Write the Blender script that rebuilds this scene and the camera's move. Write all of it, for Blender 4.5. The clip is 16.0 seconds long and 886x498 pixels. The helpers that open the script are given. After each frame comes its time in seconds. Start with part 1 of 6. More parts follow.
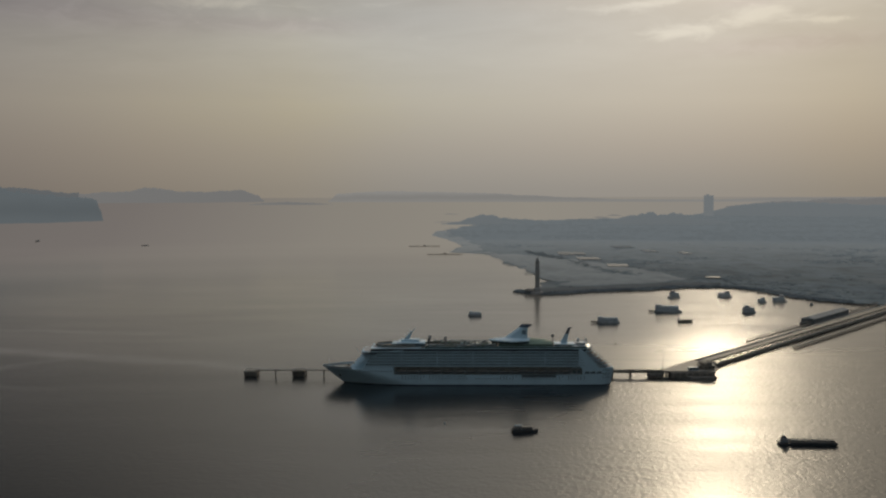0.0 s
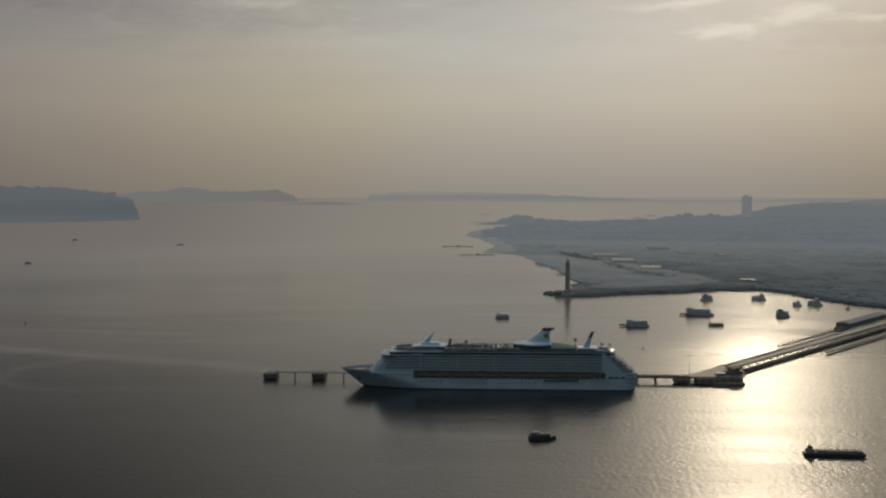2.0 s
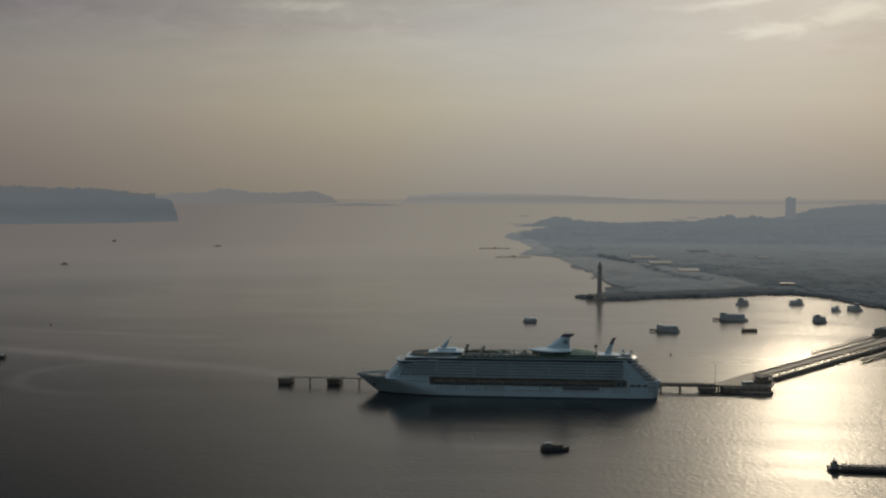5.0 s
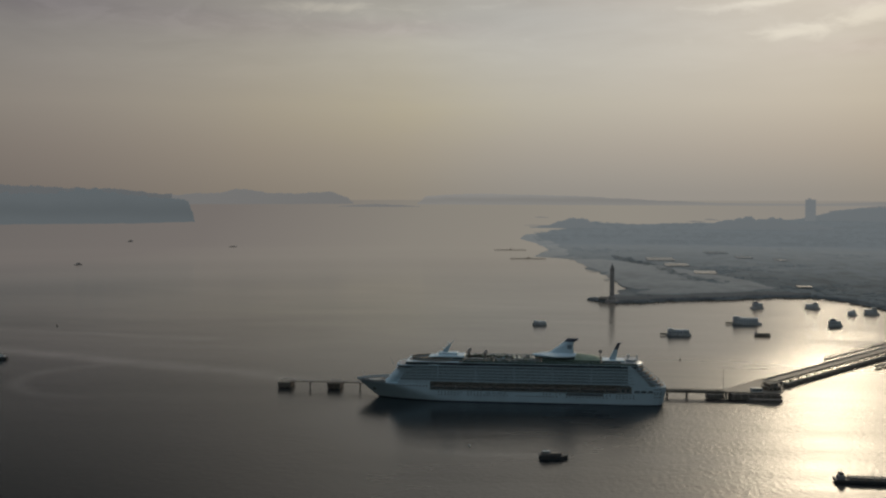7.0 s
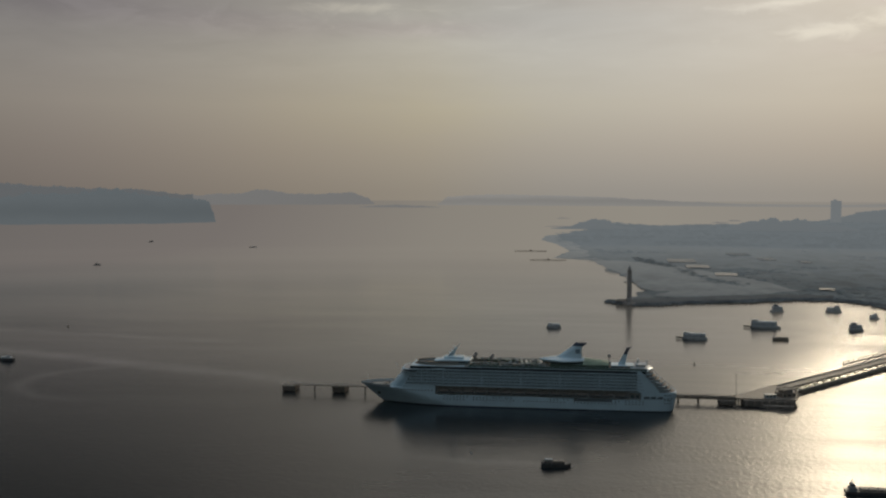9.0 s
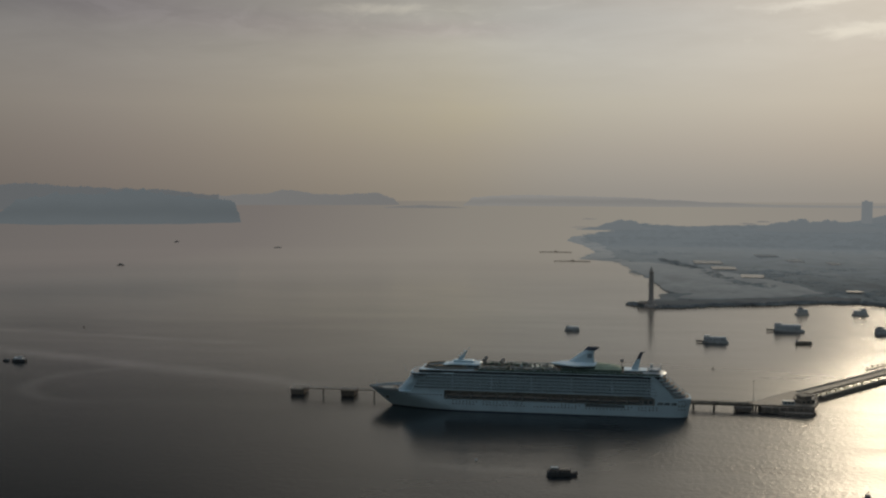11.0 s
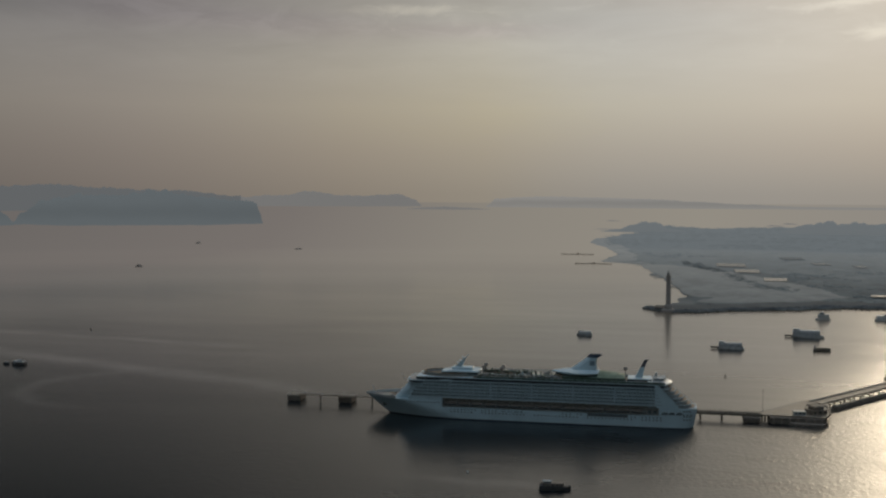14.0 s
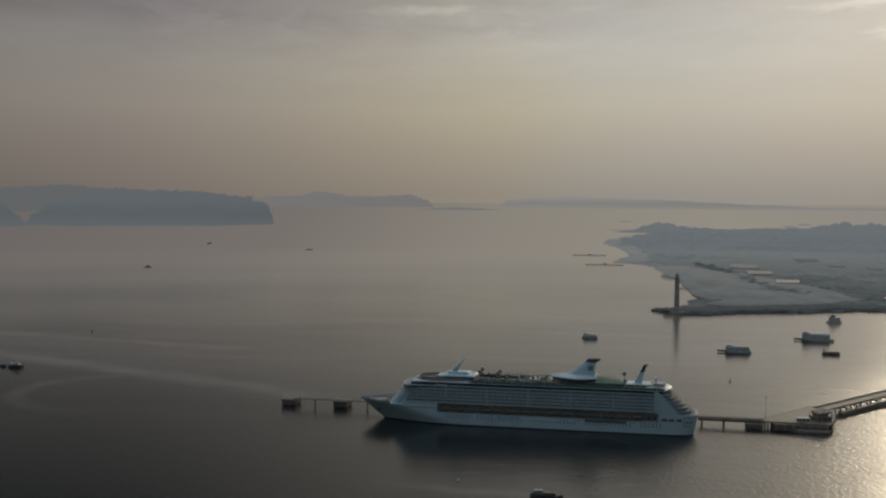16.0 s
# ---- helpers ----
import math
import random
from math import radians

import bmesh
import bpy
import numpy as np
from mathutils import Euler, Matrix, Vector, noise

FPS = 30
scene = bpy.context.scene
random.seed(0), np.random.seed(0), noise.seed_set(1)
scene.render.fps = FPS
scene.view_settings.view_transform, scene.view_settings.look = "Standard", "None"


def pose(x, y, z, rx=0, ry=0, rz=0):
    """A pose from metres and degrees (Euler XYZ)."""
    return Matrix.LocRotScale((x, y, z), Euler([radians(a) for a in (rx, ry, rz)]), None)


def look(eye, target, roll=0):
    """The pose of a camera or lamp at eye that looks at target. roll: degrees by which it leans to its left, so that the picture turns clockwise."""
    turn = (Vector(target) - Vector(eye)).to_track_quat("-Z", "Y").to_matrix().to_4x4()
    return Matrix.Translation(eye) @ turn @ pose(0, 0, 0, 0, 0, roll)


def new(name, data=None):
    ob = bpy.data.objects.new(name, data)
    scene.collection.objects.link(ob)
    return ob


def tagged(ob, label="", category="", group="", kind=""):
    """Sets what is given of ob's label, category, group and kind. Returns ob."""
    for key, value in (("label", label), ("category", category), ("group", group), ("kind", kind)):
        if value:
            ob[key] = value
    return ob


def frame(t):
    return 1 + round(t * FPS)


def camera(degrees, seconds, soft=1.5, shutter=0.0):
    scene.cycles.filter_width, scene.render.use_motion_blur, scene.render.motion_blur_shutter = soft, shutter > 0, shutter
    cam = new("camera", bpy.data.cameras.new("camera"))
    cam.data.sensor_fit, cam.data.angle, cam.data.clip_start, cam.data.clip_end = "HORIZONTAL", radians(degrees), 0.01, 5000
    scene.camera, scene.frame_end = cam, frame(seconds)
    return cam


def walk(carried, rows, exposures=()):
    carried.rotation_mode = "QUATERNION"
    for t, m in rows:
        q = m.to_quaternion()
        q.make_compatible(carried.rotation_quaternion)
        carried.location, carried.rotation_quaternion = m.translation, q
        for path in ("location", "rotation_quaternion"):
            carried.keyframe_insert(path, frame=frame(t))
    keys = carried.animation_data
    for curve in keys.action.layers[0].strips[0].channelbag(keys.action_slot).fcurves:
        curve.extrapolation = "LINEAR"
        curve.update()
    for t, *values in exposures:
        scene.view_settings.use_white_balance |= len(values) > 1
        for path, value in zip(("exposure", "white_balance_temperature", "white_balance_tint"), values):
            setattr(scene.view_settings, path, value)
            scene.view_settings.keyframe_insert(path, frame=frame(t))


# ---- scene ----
cam = camera(44.83, 16.0, soft=2.3)
PATH = [
    (0, (-2.65, -1161.83, 208.99), (-22.93, -163.53, 154.48), -0.17),
    (0.5, (2.05, -1157.00, 209.35), (-27.45, -158.95, 154.31), -0.11),
    (1, (6.72, -1152.16, 209.65), (-31.80, -154.43, 154.52), -0.08),
    (1.5, (11.34, -1147.31, 209.86), (-36.54, -149.97, 154.91), -0.07),
    (2, (15.93, -1142.42, 210.02), (-40.39, -145.50, 155.39), -0.05),
    (2.5, (20.49, -1137.48, 210.17), (-42.39, -140.94, 155.74), -0.03),
    (3, (24.99, -1132.46, 210.29), (-43.59, -136.30, 155.97), -0.02),
    (3.5, (29.48, -1127.39, 210.39), (-45.86, -131.69, 156.41), -0.01),
    (4, (33.93, -1122.27, 210.45), (-49.12, -127.18, 156.71), -0.02),
    (4.5, (38.36, -1117.11, 210.49), (-52.64, -122.71, 156.88), -0.03),
    (7, (60.13, -1089.81, 211.21), (-56.56, -98.04, 158.55), 0.09),
    (7.5, (64.36, -1084.18, 211.32), (-58.12, -93.10, 158.84), 0.11),
    (8, (68.60, -1078.53, 211.40), (-59.57, -88.16, 159.05), 0.12),
    (8.5, (72.84, -1072.88, 211.47), (-60.74, -83.22, 159.16), 0.13),
    (9, (77.13, -1067.21, 211.54), (-62.94, -78.45, 159.39), 0.14),
    (9.5, (81.40, -1061.55, 211.63), (-67.53, -74.07, 159.65), 0.15),
    (12, (102.02, -1033.23, 212.12), (-74.50, -50.30, 160.33), 0.19),
    (12.5, (105.97, -1027.52, 212.24), (-75.65, -45.50, 160.58), 0.20),
    (13, (109.89, -1021.78, 212.36), (-76.19, -40.59, 160.95), 0.22),
    (13.5, (113.81, -1016.00, 212.49), (-76.01, -35.52, 161.30), 0.25),
    (14, (117.71, -1010.19, 212.65), (-76.29, -30.50, 161.87), 0.25),
    (14.5, (121.56, -1004.35, 212.82), (-76.16, -25.40, 162.29), 0.24),
    (15, (125.39, -998.50, 213.03), (-75.90, -20.26, 162.67), 0.24),
    (15.5, (129.23, -992.63, 213.24), (-75.95, -15.20, 162.86), 0.25),
    (16, (133.08, -986.76, 213.42), (-75.90, -10.14, 162.93), 0.25),
]
walk(cam, [(t, look(e, g, r)) for t, e, g, r in PATH], [(0, 0.0), (4, 0.01), (16, 0.06)])

# ---- light: a low sun behind thin cloud, hazy sky ----
SUN_AZ = radians(13.3)       # from +y towards +x
SUN_EL = radians(17.0)
SUN_DIR = Vector((math.sin(SUN_AZ) * math.cos(SUN_EL), math.cos(SUN_AZ) * math.cos(SUN_EL), math.sin(SUN_EL)))
sun = new("sun", bpy.data.lights.new("sun", "SUN"))
sun.data.energy, sun.data.angle, sun.data.color = 0.295, radians(4.0), (1.0, 0.83, 0.59)
sun.matrix_world = look(SUN_DIR * 1000, (0, 0, 0))


class Nodes:
    """Short ways to add nodes to one tree."""

    def __init__(self, tree):
        self.t = tree
        tree.nodes.clear()

    def add(self, kind, **props):
        n = self.t.nodes.new(kind)
        for k, v in props.items():
            setattr(n, k, v)
        return n

    def put(self, value, socket):
        if hasattr(value, "is_output"):
            self.t.links.new(value, socket)
        elif value is not None:
            socket.default_value = value

    def math(self, op, a, b=0.0, c=None, clamp=False):
        n = self.add("ShaderNodeMath", operation=op, use_clamp=clamp)
        self.put(a, n.inputs[0])
        self.put(b, n.inputs[1])
        if c is not None:
            self.put(c, n.inputs[2])
        return n.outputs[0]

    def vec(self, op, a, b=None):
        n = self.add("ShaderNodeVectorMath", operation=op)
        self.put(a, n.inputs[0])
        if b is not None:
            self.put(b, n.inputs[1])
        return n.outputs["Value"] if op in ("DOT_PRODUCT", "LENGTH") else n.outputs[0]

    def ramp(self, fac, stops, smooth=False):
        n = self.add("ShaderNodeValToRGB")
        n.color_ramp.interpolation = "EASE" if smooth else "LINEAR"
        els = n.color_ramp.elements
        while len(els) < len(stops):
            els.new(0.5)
        for e, (p, c) in zip(els, stops):
            e.position = p
            e.color = (*c, 1) if hasattr(c, "__len__") else (c, c, c, 1)
        self.put(fac, n.inputs[0])
        return n.outputs[0]

    def noise(self, vector, scale, detail=3.0, rough=0.55, distort=0.0):
        n = self.add("ShaderNodeTexNoise")
        self.put(vector, n.inputs["Vector"])
        n.inputs["Scale"].default_value, n.inputs["Detail"].default_value = scale, detail
        n.inputs["Roughness"].default_value, n.inputs["Distortion"].default_value = rough, distort
        return n.outputs[0]

    def mix(self, fac, a, b, blend="MIX"):
        n = self.add("ShaderNodeMix", data_type="RGBA", blend_type=blend)
        self.put(fac, n.inputs[0])
        for v, s in ((a, n.inputs[6]), (b, n.inputs[7])):
            self.put((*v, 1) if isinstance(v, tuple) and len(v) == 3 else v, s)
        return n.outputs[2]

    def xyz(self, x, y, z):
        n = self.add("ShaderNodeCombineXYZ")
        for v, s in zip((x, y, z), n.inputs):
            self.put(v, s)
        return n.outputs[0]


CLOUD_SEED = 8.4


def make_world():
    w = bpy.data.worlds.new("hazy_morning")
    scene.world = w
    w.use_nodes = True
    N = Nodes(w.node_tree)
    sky = N.add("ShaderNodeTexSky", sky_type="NISHITA", sun_disc=False, sun_elevation=SUN_EL, sun_rotation=SUN_AZ,
                air_density=2.0, dust_density=4.0)
    d = N.add("ShaderNodeTexCoord").outputs["Generated"]
    s = N.add("ShaderNodeSeparateXYZ")
    N.put(d, s.inputs[0])
    z = s.outputs[2]
    up = N.math("MAXIMUM", z, 0.0)
    # haze: colour by height over the horizon
    haze = N.ramp(N.math("MULTIPLY_ADD", z, 1.25, 0.1), [
        (0.0, (0.275, 0.248, 0.226)), (0.10, (0.30, 0.275, 0.240)), (0.15, (0.358, 0.332, 0.290)), (0.20, (0.422, 0.402, 0.352)),
        (0.25, (0.432, 0.425, 0.392)), (0.30, (0.415, 0.42, 0.412)), (0.45, (0.508, 0.480, 0.432)), (0.7, (0.455, 0.45, 0.442)), (1.0, (0.50, 0.535, 0.585))])
    # brighter towards the sun
    flat = N.vec("NORMALIZE", N.xyz(s.outputs[0], s.outputs[1], 0.0))
    toward = N.vec("DOT_PRODUCT", flat, (math.sin(SUN_AZ - 0.14), math.cos(SUN_AZ - 0.14), 0.0))
    side = N.math("POWER", N.math("MULTIPLY_ADD", toward, 0.5, 0.5), 14.0)
    high = N.ramp(up, [(0.10, 0.0), (0.24, 1.0)], True)
    side = N.math("ADD", N.math("MULTIPLY_ADD", side, 0.62, 0.365), N.math("MULTIPLY", high, -0.22))
    # the brighter sector is narrower higher up, and the cloud overhead is lit evenly
    narrow = N.math("MULTIPLY_ADD", N.math("POWER", N.math("MULTIPLY_ADD", toward, 0.5, 0.5), 30.0), 1.13, 0.03)
    side = N.mix(N.ramp(up, [(0.15, 0.0), (0.27, 1.0)], True), side, narrow)
    side = N.mix(N.ramp(up, [(0.58, 0.0), (0.92, 1.0)], True), side, (0.74, 0.74, 0.74))
    # haze scatters least at a right angle to the sun, and more again opposite to it
    side = N.math("MULTIPLY_ADD", N.math("POWER", N.math("MULTIPLY_ADD", toward, -0.5, 0.5), 1.5), 0.10, side)
    glow = N.math("POWER", N.math("MAXIMUM", N.vec("DOT_PRODUCT", d, tuple(SUN_DIR)), 0.0), 160.0)
    # stratus: wide soft sheets, drawn out towards the horizon
    inv = N.math("DIVIDE", 1.0, N.math("ADD", up, 0.10))
    plane = N.xyz(N.math("MULTIPLY", s.outputs[0], inv), N.math("MULTIPLY", N.math("MULTIPLY", s.outputs[1], inv), 1.0), 3.7)
    sheets = N.noise(plane, 0.75, 5.0, 0.55, 0.4)
    small = N.noise(plane, 2.6, 6.0, 0.6, 0.8)
    amount = N.ramp(up, [(0.06, 0.0), (0.17, 1.0)], True)
    cloud = N.math("ADD", N.math("MULTIPLY", N.math("SUBTRACT", sheets, 0.5), 1.5), N.math("MULTIPLY", N.math("SUBTRACT", small, 0.5), 0.5))
    cloud = N.math("MULTIPLY_ADD", N.math("MULTIPLY", cloud, amount), 0.42, 0.985)
    # broken lighter banks and darker sheets high up, each at its bearing and height in degrees
    bearing = N.math("MULTIPLY", N.math("ARCTAN2", s.outputs[0], s.outputs[1]), 180 / math.pi)
    height = N.math("MULTIPLY", N.math("ARCSINE", z), 180 / math.pi)

    def bank(az, el, wide, tall, tilt=0.0):
        a = N.math("DIVIDE", N.math("SUBTRACT", bearing, az), wide)
        rise = N.math("MULTIPLY", N.math("SUBTRACT", bearing, az), tilt)
        e = N.math("DIVIDE", N.math("SUBTRACT", N.math("SUBTRACT", height, el), rise), tall)
        return N.math("EXPONENT", N.math("MULTIPLY", N.math("ADD", N.math("MULTIPLY", a, a), N.math("MULTIPLY", e, e)), -1.0))

    def total(banks):
        out = banks[0]
        for k in banks[1:]:
            out = N.math("ADD", out, k)
        return out

    streaks = N.noise(N.xyz(N.math("MULTIPLY", bearing, 0.35), height, CLOUD_SEED), 1.1, 7.0, 0.62, 0.5)
    light = total([bank(11.6, 8.15, 2.6, 0.38, 0.07), bank(15.2, 8.9, 1.7, 0.5, 0.15), bank(8.4, 9.4, 2.4, 0.30, 0.05), bank(12.4, 9.9, 1.8, 0.32), bank(18.3, 8.4, 1.4, 0.22),
                   bank(20.0, 10.2, 4.0, 0.7), bank(9.0, 11.5, 6.0, 0.8), bank(-12.0, 9.6, 5.0, 0.35)])
    broken = N.ramp(N.math("MULTIPLY_ADD", light, 0.34, N.math("MULTIPLY_ADD", streaks, 0.9, -0.14)), [(0.38, 0.0), (0.70, 1.0)], True)
    broken = N.math("MULTIPLY", broken, N.ramp(up, [(0.118, 0.0), (0.136, 1.0)], True))
    broken = N.math("MULTIPLY", broken, N.ramp(toward, [(0.85, 0.25), (0.985, 1.0)], True))
    cloud = N.math("MULTIPLY_ADD", broken, 0.33, cloud)
    sheet_dark = total([bank(-19.5, 8.9, 5.5, 0.8, -0.03), bank(-9.5, 8.6, 4.5, 0.45), bank(-27.0, 9.5, 4.0, 0.9), bank(17.0, 7.3, 5.0, 0.5, 0.03), bank(4.5, 10.3, 5.0, 0.5), bank(14.5, 9.4, 1.6, 0.25)])
    cloud = N.math("MULTIPLY_ADD", N.math("MULTIPLY", sheet_dark, N.ramp(streaks, [(0.36, 0.0), (0.6, 1.0)], True)), -0.10, cloud)
    colour = N.mix(1.0, haze, N.math("MULTIPLY", side, cloud), "MULTIPLY")
    # the air turned away from the sun is bluer
    about = N.math("MULTIPLY_ADD", toward, 0.5, 0.5)
    high_tint = N.ramp(about, [(0.0, (0.84, 1.02, 1.13)), (0.8, (0.92, 1.0, 1.07)), (0.92, (0.98, 1.0, 1.02)), (0.965, (1.02, 1.0, 0.98)), (0.995, (0.985, 1.0, 1.03))])
    # and the low haze rosier
    low_tint = N.ramp(about, [(0.0, (0.84, 1.02, 1.13)), (0.8, (1.03, 1.0, 1.04)), (0.92, (1.065, 1.005, 1.01)), (0.965, (1.065, 1.01, 0.95)), (0.985, (1.035, 1.01, 0.95)), (0.995, (0.975, 1.0, 1.025)), (1.0, (0.945, 0.98, 1.02))])
    colour = N.mix(1.0, colour, N.mix(N.ramp(up, [(0.15, 0.0), (0.22, 1.0)], True), low_tint, high_tint), "MULTIPLY")
    # a broad drift of yellower haze, and mauver sheets
    drift = N.math("MULTIPLY", bank(-8.0, 4.3, 9.0, 2.0), N.ramp(streaks, [(0.3, 0.6), (0.7, 1.0)], True))
    colour = N.mix(drift, colour, N.mix(1.0, colour, (1.035, 1.025, 0.96), "MULTIPLY"))
    colour = N.mix(N.math("MINIMUM", sheet_dark, 1.0), colour, N.mix(1.0, colour, (1.02, 0.985, 1.03), "MULTIPLY"))
    colour = N.mix(broken, colour, N.mix(1.0, colour, (1.02, 1.0, 0.955), "MULTIPLY"))
    veil_dir = (math.sin(SUN_AZ) * math.cos(radians(34)), math.cos(SUN_AZ) * math.cos(radians(34)), math.sin(radians(34)))
    veil = N.math("POWER", N.math("MAXIMUM", N.vec("DOT_PRODUCT", d, veil_dir), 0.0), 24.0)
    colour = N.mix(N.math("MULTIPLY", veil, 1.05), colour, (1.0, 0.87, 0.63), "ADD")
    colour = N.mix(N.math("MULTIPLY", glow, 0.22), colour, (1.2, 1.08, 0.88), "ADD")
    b1 = N.add("ShaderNodeBackground")
    N.put(colour, b1.inputs[0])
    b1.inputs[1].default_value = 1.0
    b2 = N.add("ShaderNodeBackground")
    N.put(sky.outputs[0], b2.inputs[0])
    b2.inputs[1].default_value = 0.002
    a = N.add("ShaderNodeAddShader")
    N.put(b1.outputs[0], a.inputs[0])
    N.put(b2.outputs[0], a.inputs[1])
    out = N.add("ShaderNodeOutputWorld")
    N.put(a.outputs[0], out.inputs[0])


make_world()


# ---- materials ----
def material(name, colour, rough=0.6, metal=0.0, spread=0.12, scale=0.2, fine=2.0, bump=0.0, tint=None, random_tint=0.0, gloss=0.5):
    """A painted, rusted or natural surface: wide stains, fine grain, and a little relief."""
    m = bpy.data.materials.new(name)
    m.use_nodes = True
    N = Nodes(m.node_tree)
    pos = N.add("ShaderNodeNewGeometry").outputs["Position"]
    wide, grain = N.noise(pos, scale, 4.0, 0.6), N.noise(pos, fine, 3.0, 0.6)
    dark = tuple(c * (1 - 2.2 * spread) for c in colour)
    light = tuple(min(0.95, c * (1 + 1.6 * spread)) for c in colour)
    col = N.ramp(wide, [(0.3, dark), (0.5, colour), (0.72, light)])
    if tint:
        col = N.mix(N.ramp(N.noise(pos, scale * 1.7, 5.0, 0.65), [(0.52, 0.0), (0.66, 1.0)]), col, tint)
    col = N.mix(0.5 * spread * 4, col, N.ramp(grain, [(0.3, 0.6), (0.7, 1.0)]), "MULTIPLY")
    if random_tint:
        rnd = N.add("ShaderNodeObjectInfo").outputs["Random"]
        col = N.mix(1.0, col, N.math("MULTIPLY_ADD", rnd, random_tint, 1 - random_tint / 2), "MULTIPLY")
    p = N.add("ShaderNodeBsdfPrincipled")
    N.put(col, p.inputs["Base Color"])
    N.put(N.math("MULTIPLY_ADD", grain, 0.2, rough - 0.1, clamp=True), p.inputs["Roughness"])
    p.inputs["Metallic"].default_value = metal
    p.inputs["Specular IOR Level"].default_value = gloss
    if bump:
        b = N.add("ShaderNodeBump")
        b.inputs["Distance"].default_value = bump
        N.put(grain, b.inputs["Height"])
        N.put(b.outputs[0], p.inputs["Normal"])
    out = N.add("ShaderNodeOutputMaterial")
    N.put(p.outputs[0], out.inputs[0])
    return m


def make_water(name, hazy=False):
    """Open sea: dark water, small chop, calmer slicks and old wakes."""
    m = bpy.data.materials.new(name)
    m.use_nodes = True
    N = Nodes(m.node_tree)
    pos = N.add("ShaderNodeNewGeometry").outputs["Position"]
    s = N.add("ShaderNodeSeparateXYZ")
    N.put(pos, s.inputs[0])
    flat = N.xyz(s.outputs[0], s.outputs[1], 0.0)
    chop = N.noise(N.xyz(N.math("MULTIPLY", s.outputs[0], 1.5), s.outputs[1], 0.0), 0.145, 2.0, 0.5)
    ripple = N.noise(N.xyz(N.math("MULTIPLY", s.outputs[0], 1.4), s.outputs[1], 2.0), 0.26, 1.0, 0.5)
    swell = N.noise(N.xyz(N.math("MULTIPLY", s.outputs[0], 0.5), s.outputs[1], 0.0), 0.045, 3.0, 0.5)
    # slicks: long patches of calmer water, and a calm open bay beyond the roadstead
    patch = N.noise(N.xyz(N.math("MULTIPLY", s.outputs[0], 0.35), s.outputs[1], 0.0), 0.006, 4.0, 0.6, 0.6)
    lee = N.math("ADD", N.math("MULTIPLY", s.outputs[0], -0.8 / 900.0), N.math("MULTIPLY_ADD", s.outputs[1], 0.35 / 900.0, -0.40))
    open_bay = N.ramp(lee, [(0.0, 0.0), (0.45, 1.0)], True)
    wobble = N.math("MULTIPLY", N.math("SUBTRACT", N.noise(flat, 0.012, 3.0, 0.5), 0.5), 40.0)

    def band(a, b, half, x_lo, x_hi):
        off = N.math("ABSOLUTE", N.math("SUBTRACT", N.math("ADD", s.outputs[1], wobble), N.math("MULTIPLY_ADD", s.outputs[0], b, a)))
        inside_x = N.math("MULTIPLY", N.math("SMOOTH_MIN", 1.0, N.math("MAXIMUM", N.math("DIVIDE", N.math("SUBTRACT", s.outputs[0], x_lo), 60.0), 0.0), 0.2),
                          N.math("SMOOTH_MIN", 1.0, N.math("MAXIMUM", N.math("DIVIDE", N.math("SUBTRACT", x_hi, s.outputs[0]), 60.0), 0.0), 0.2))
        return N.math("MULTIPLY", N.ramp(N.math("DIVIDE", off, half), [(0.0, 1.0), (1.0, 0.0)], True), inside_x)

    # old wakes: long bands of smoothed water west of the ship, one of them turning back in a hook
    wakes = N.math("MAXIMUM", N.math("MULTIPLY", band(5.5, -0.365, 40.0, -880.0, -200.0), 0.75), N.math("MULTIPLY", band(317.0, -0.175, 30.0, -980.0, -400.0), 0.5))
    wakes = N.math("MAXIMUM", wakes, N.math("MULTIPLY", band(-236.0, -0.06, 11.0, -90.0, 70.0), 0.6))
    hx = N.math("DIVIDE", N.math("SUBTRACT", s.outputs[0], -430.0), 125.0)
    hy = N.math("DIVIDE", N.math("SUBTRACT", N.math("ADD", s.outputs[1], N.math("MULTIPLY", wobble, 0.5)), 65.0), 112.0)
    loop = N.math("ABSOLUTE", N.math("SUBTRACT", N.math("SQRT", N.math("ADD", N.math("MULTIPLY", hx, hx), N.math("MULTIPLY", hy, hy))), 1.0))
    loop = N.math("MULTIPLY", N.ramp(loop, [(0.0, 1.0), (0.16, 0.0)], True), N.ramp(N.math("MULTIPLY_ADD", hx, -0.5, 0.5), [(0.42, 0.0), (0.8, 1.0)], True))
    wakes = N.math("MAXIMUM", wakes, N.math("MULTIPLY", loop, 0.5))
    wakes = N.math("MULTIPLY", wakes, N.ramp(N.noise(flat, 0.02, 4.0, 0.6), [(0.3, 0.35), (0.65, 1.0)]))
    # ruffled by wind in the open east of the ship, calmer in the west, inshore, and in the ship's lee
    east = N.ramp(N.math("MULTIPLY_ADD", s.outputs[0], 1 / 600.0, 0.5), [(0.12, 0.0), (0.62, 1.0)], True)
    inshore = N.ramp(N.math("DIVIDE", s.outputs[1], 1000.0), [(0.08, 0.0), (0.50, 1.0)], True)
    lx, ly = N.math("DIVIDE", N.math("SUBTRACT", s.outputs[0], -25.0), 185.0), N.math("DIVIDE", N.math("ADD", s.outputs[1], 105.0), 185.0)
    in_lee = N.ramp(N.math("ADD", N.math("MULTIPLY", lx, lx), N.math("MULTIPLY", ly, ly)), [(0.35, 1.0), (1.0, 0.0)], True)
    rough = N.math("MULTIPLY_ADD", N.ramp(patch, [(0.35, 0.0), (0.65, 1.0)]), 0.04, 0.195)
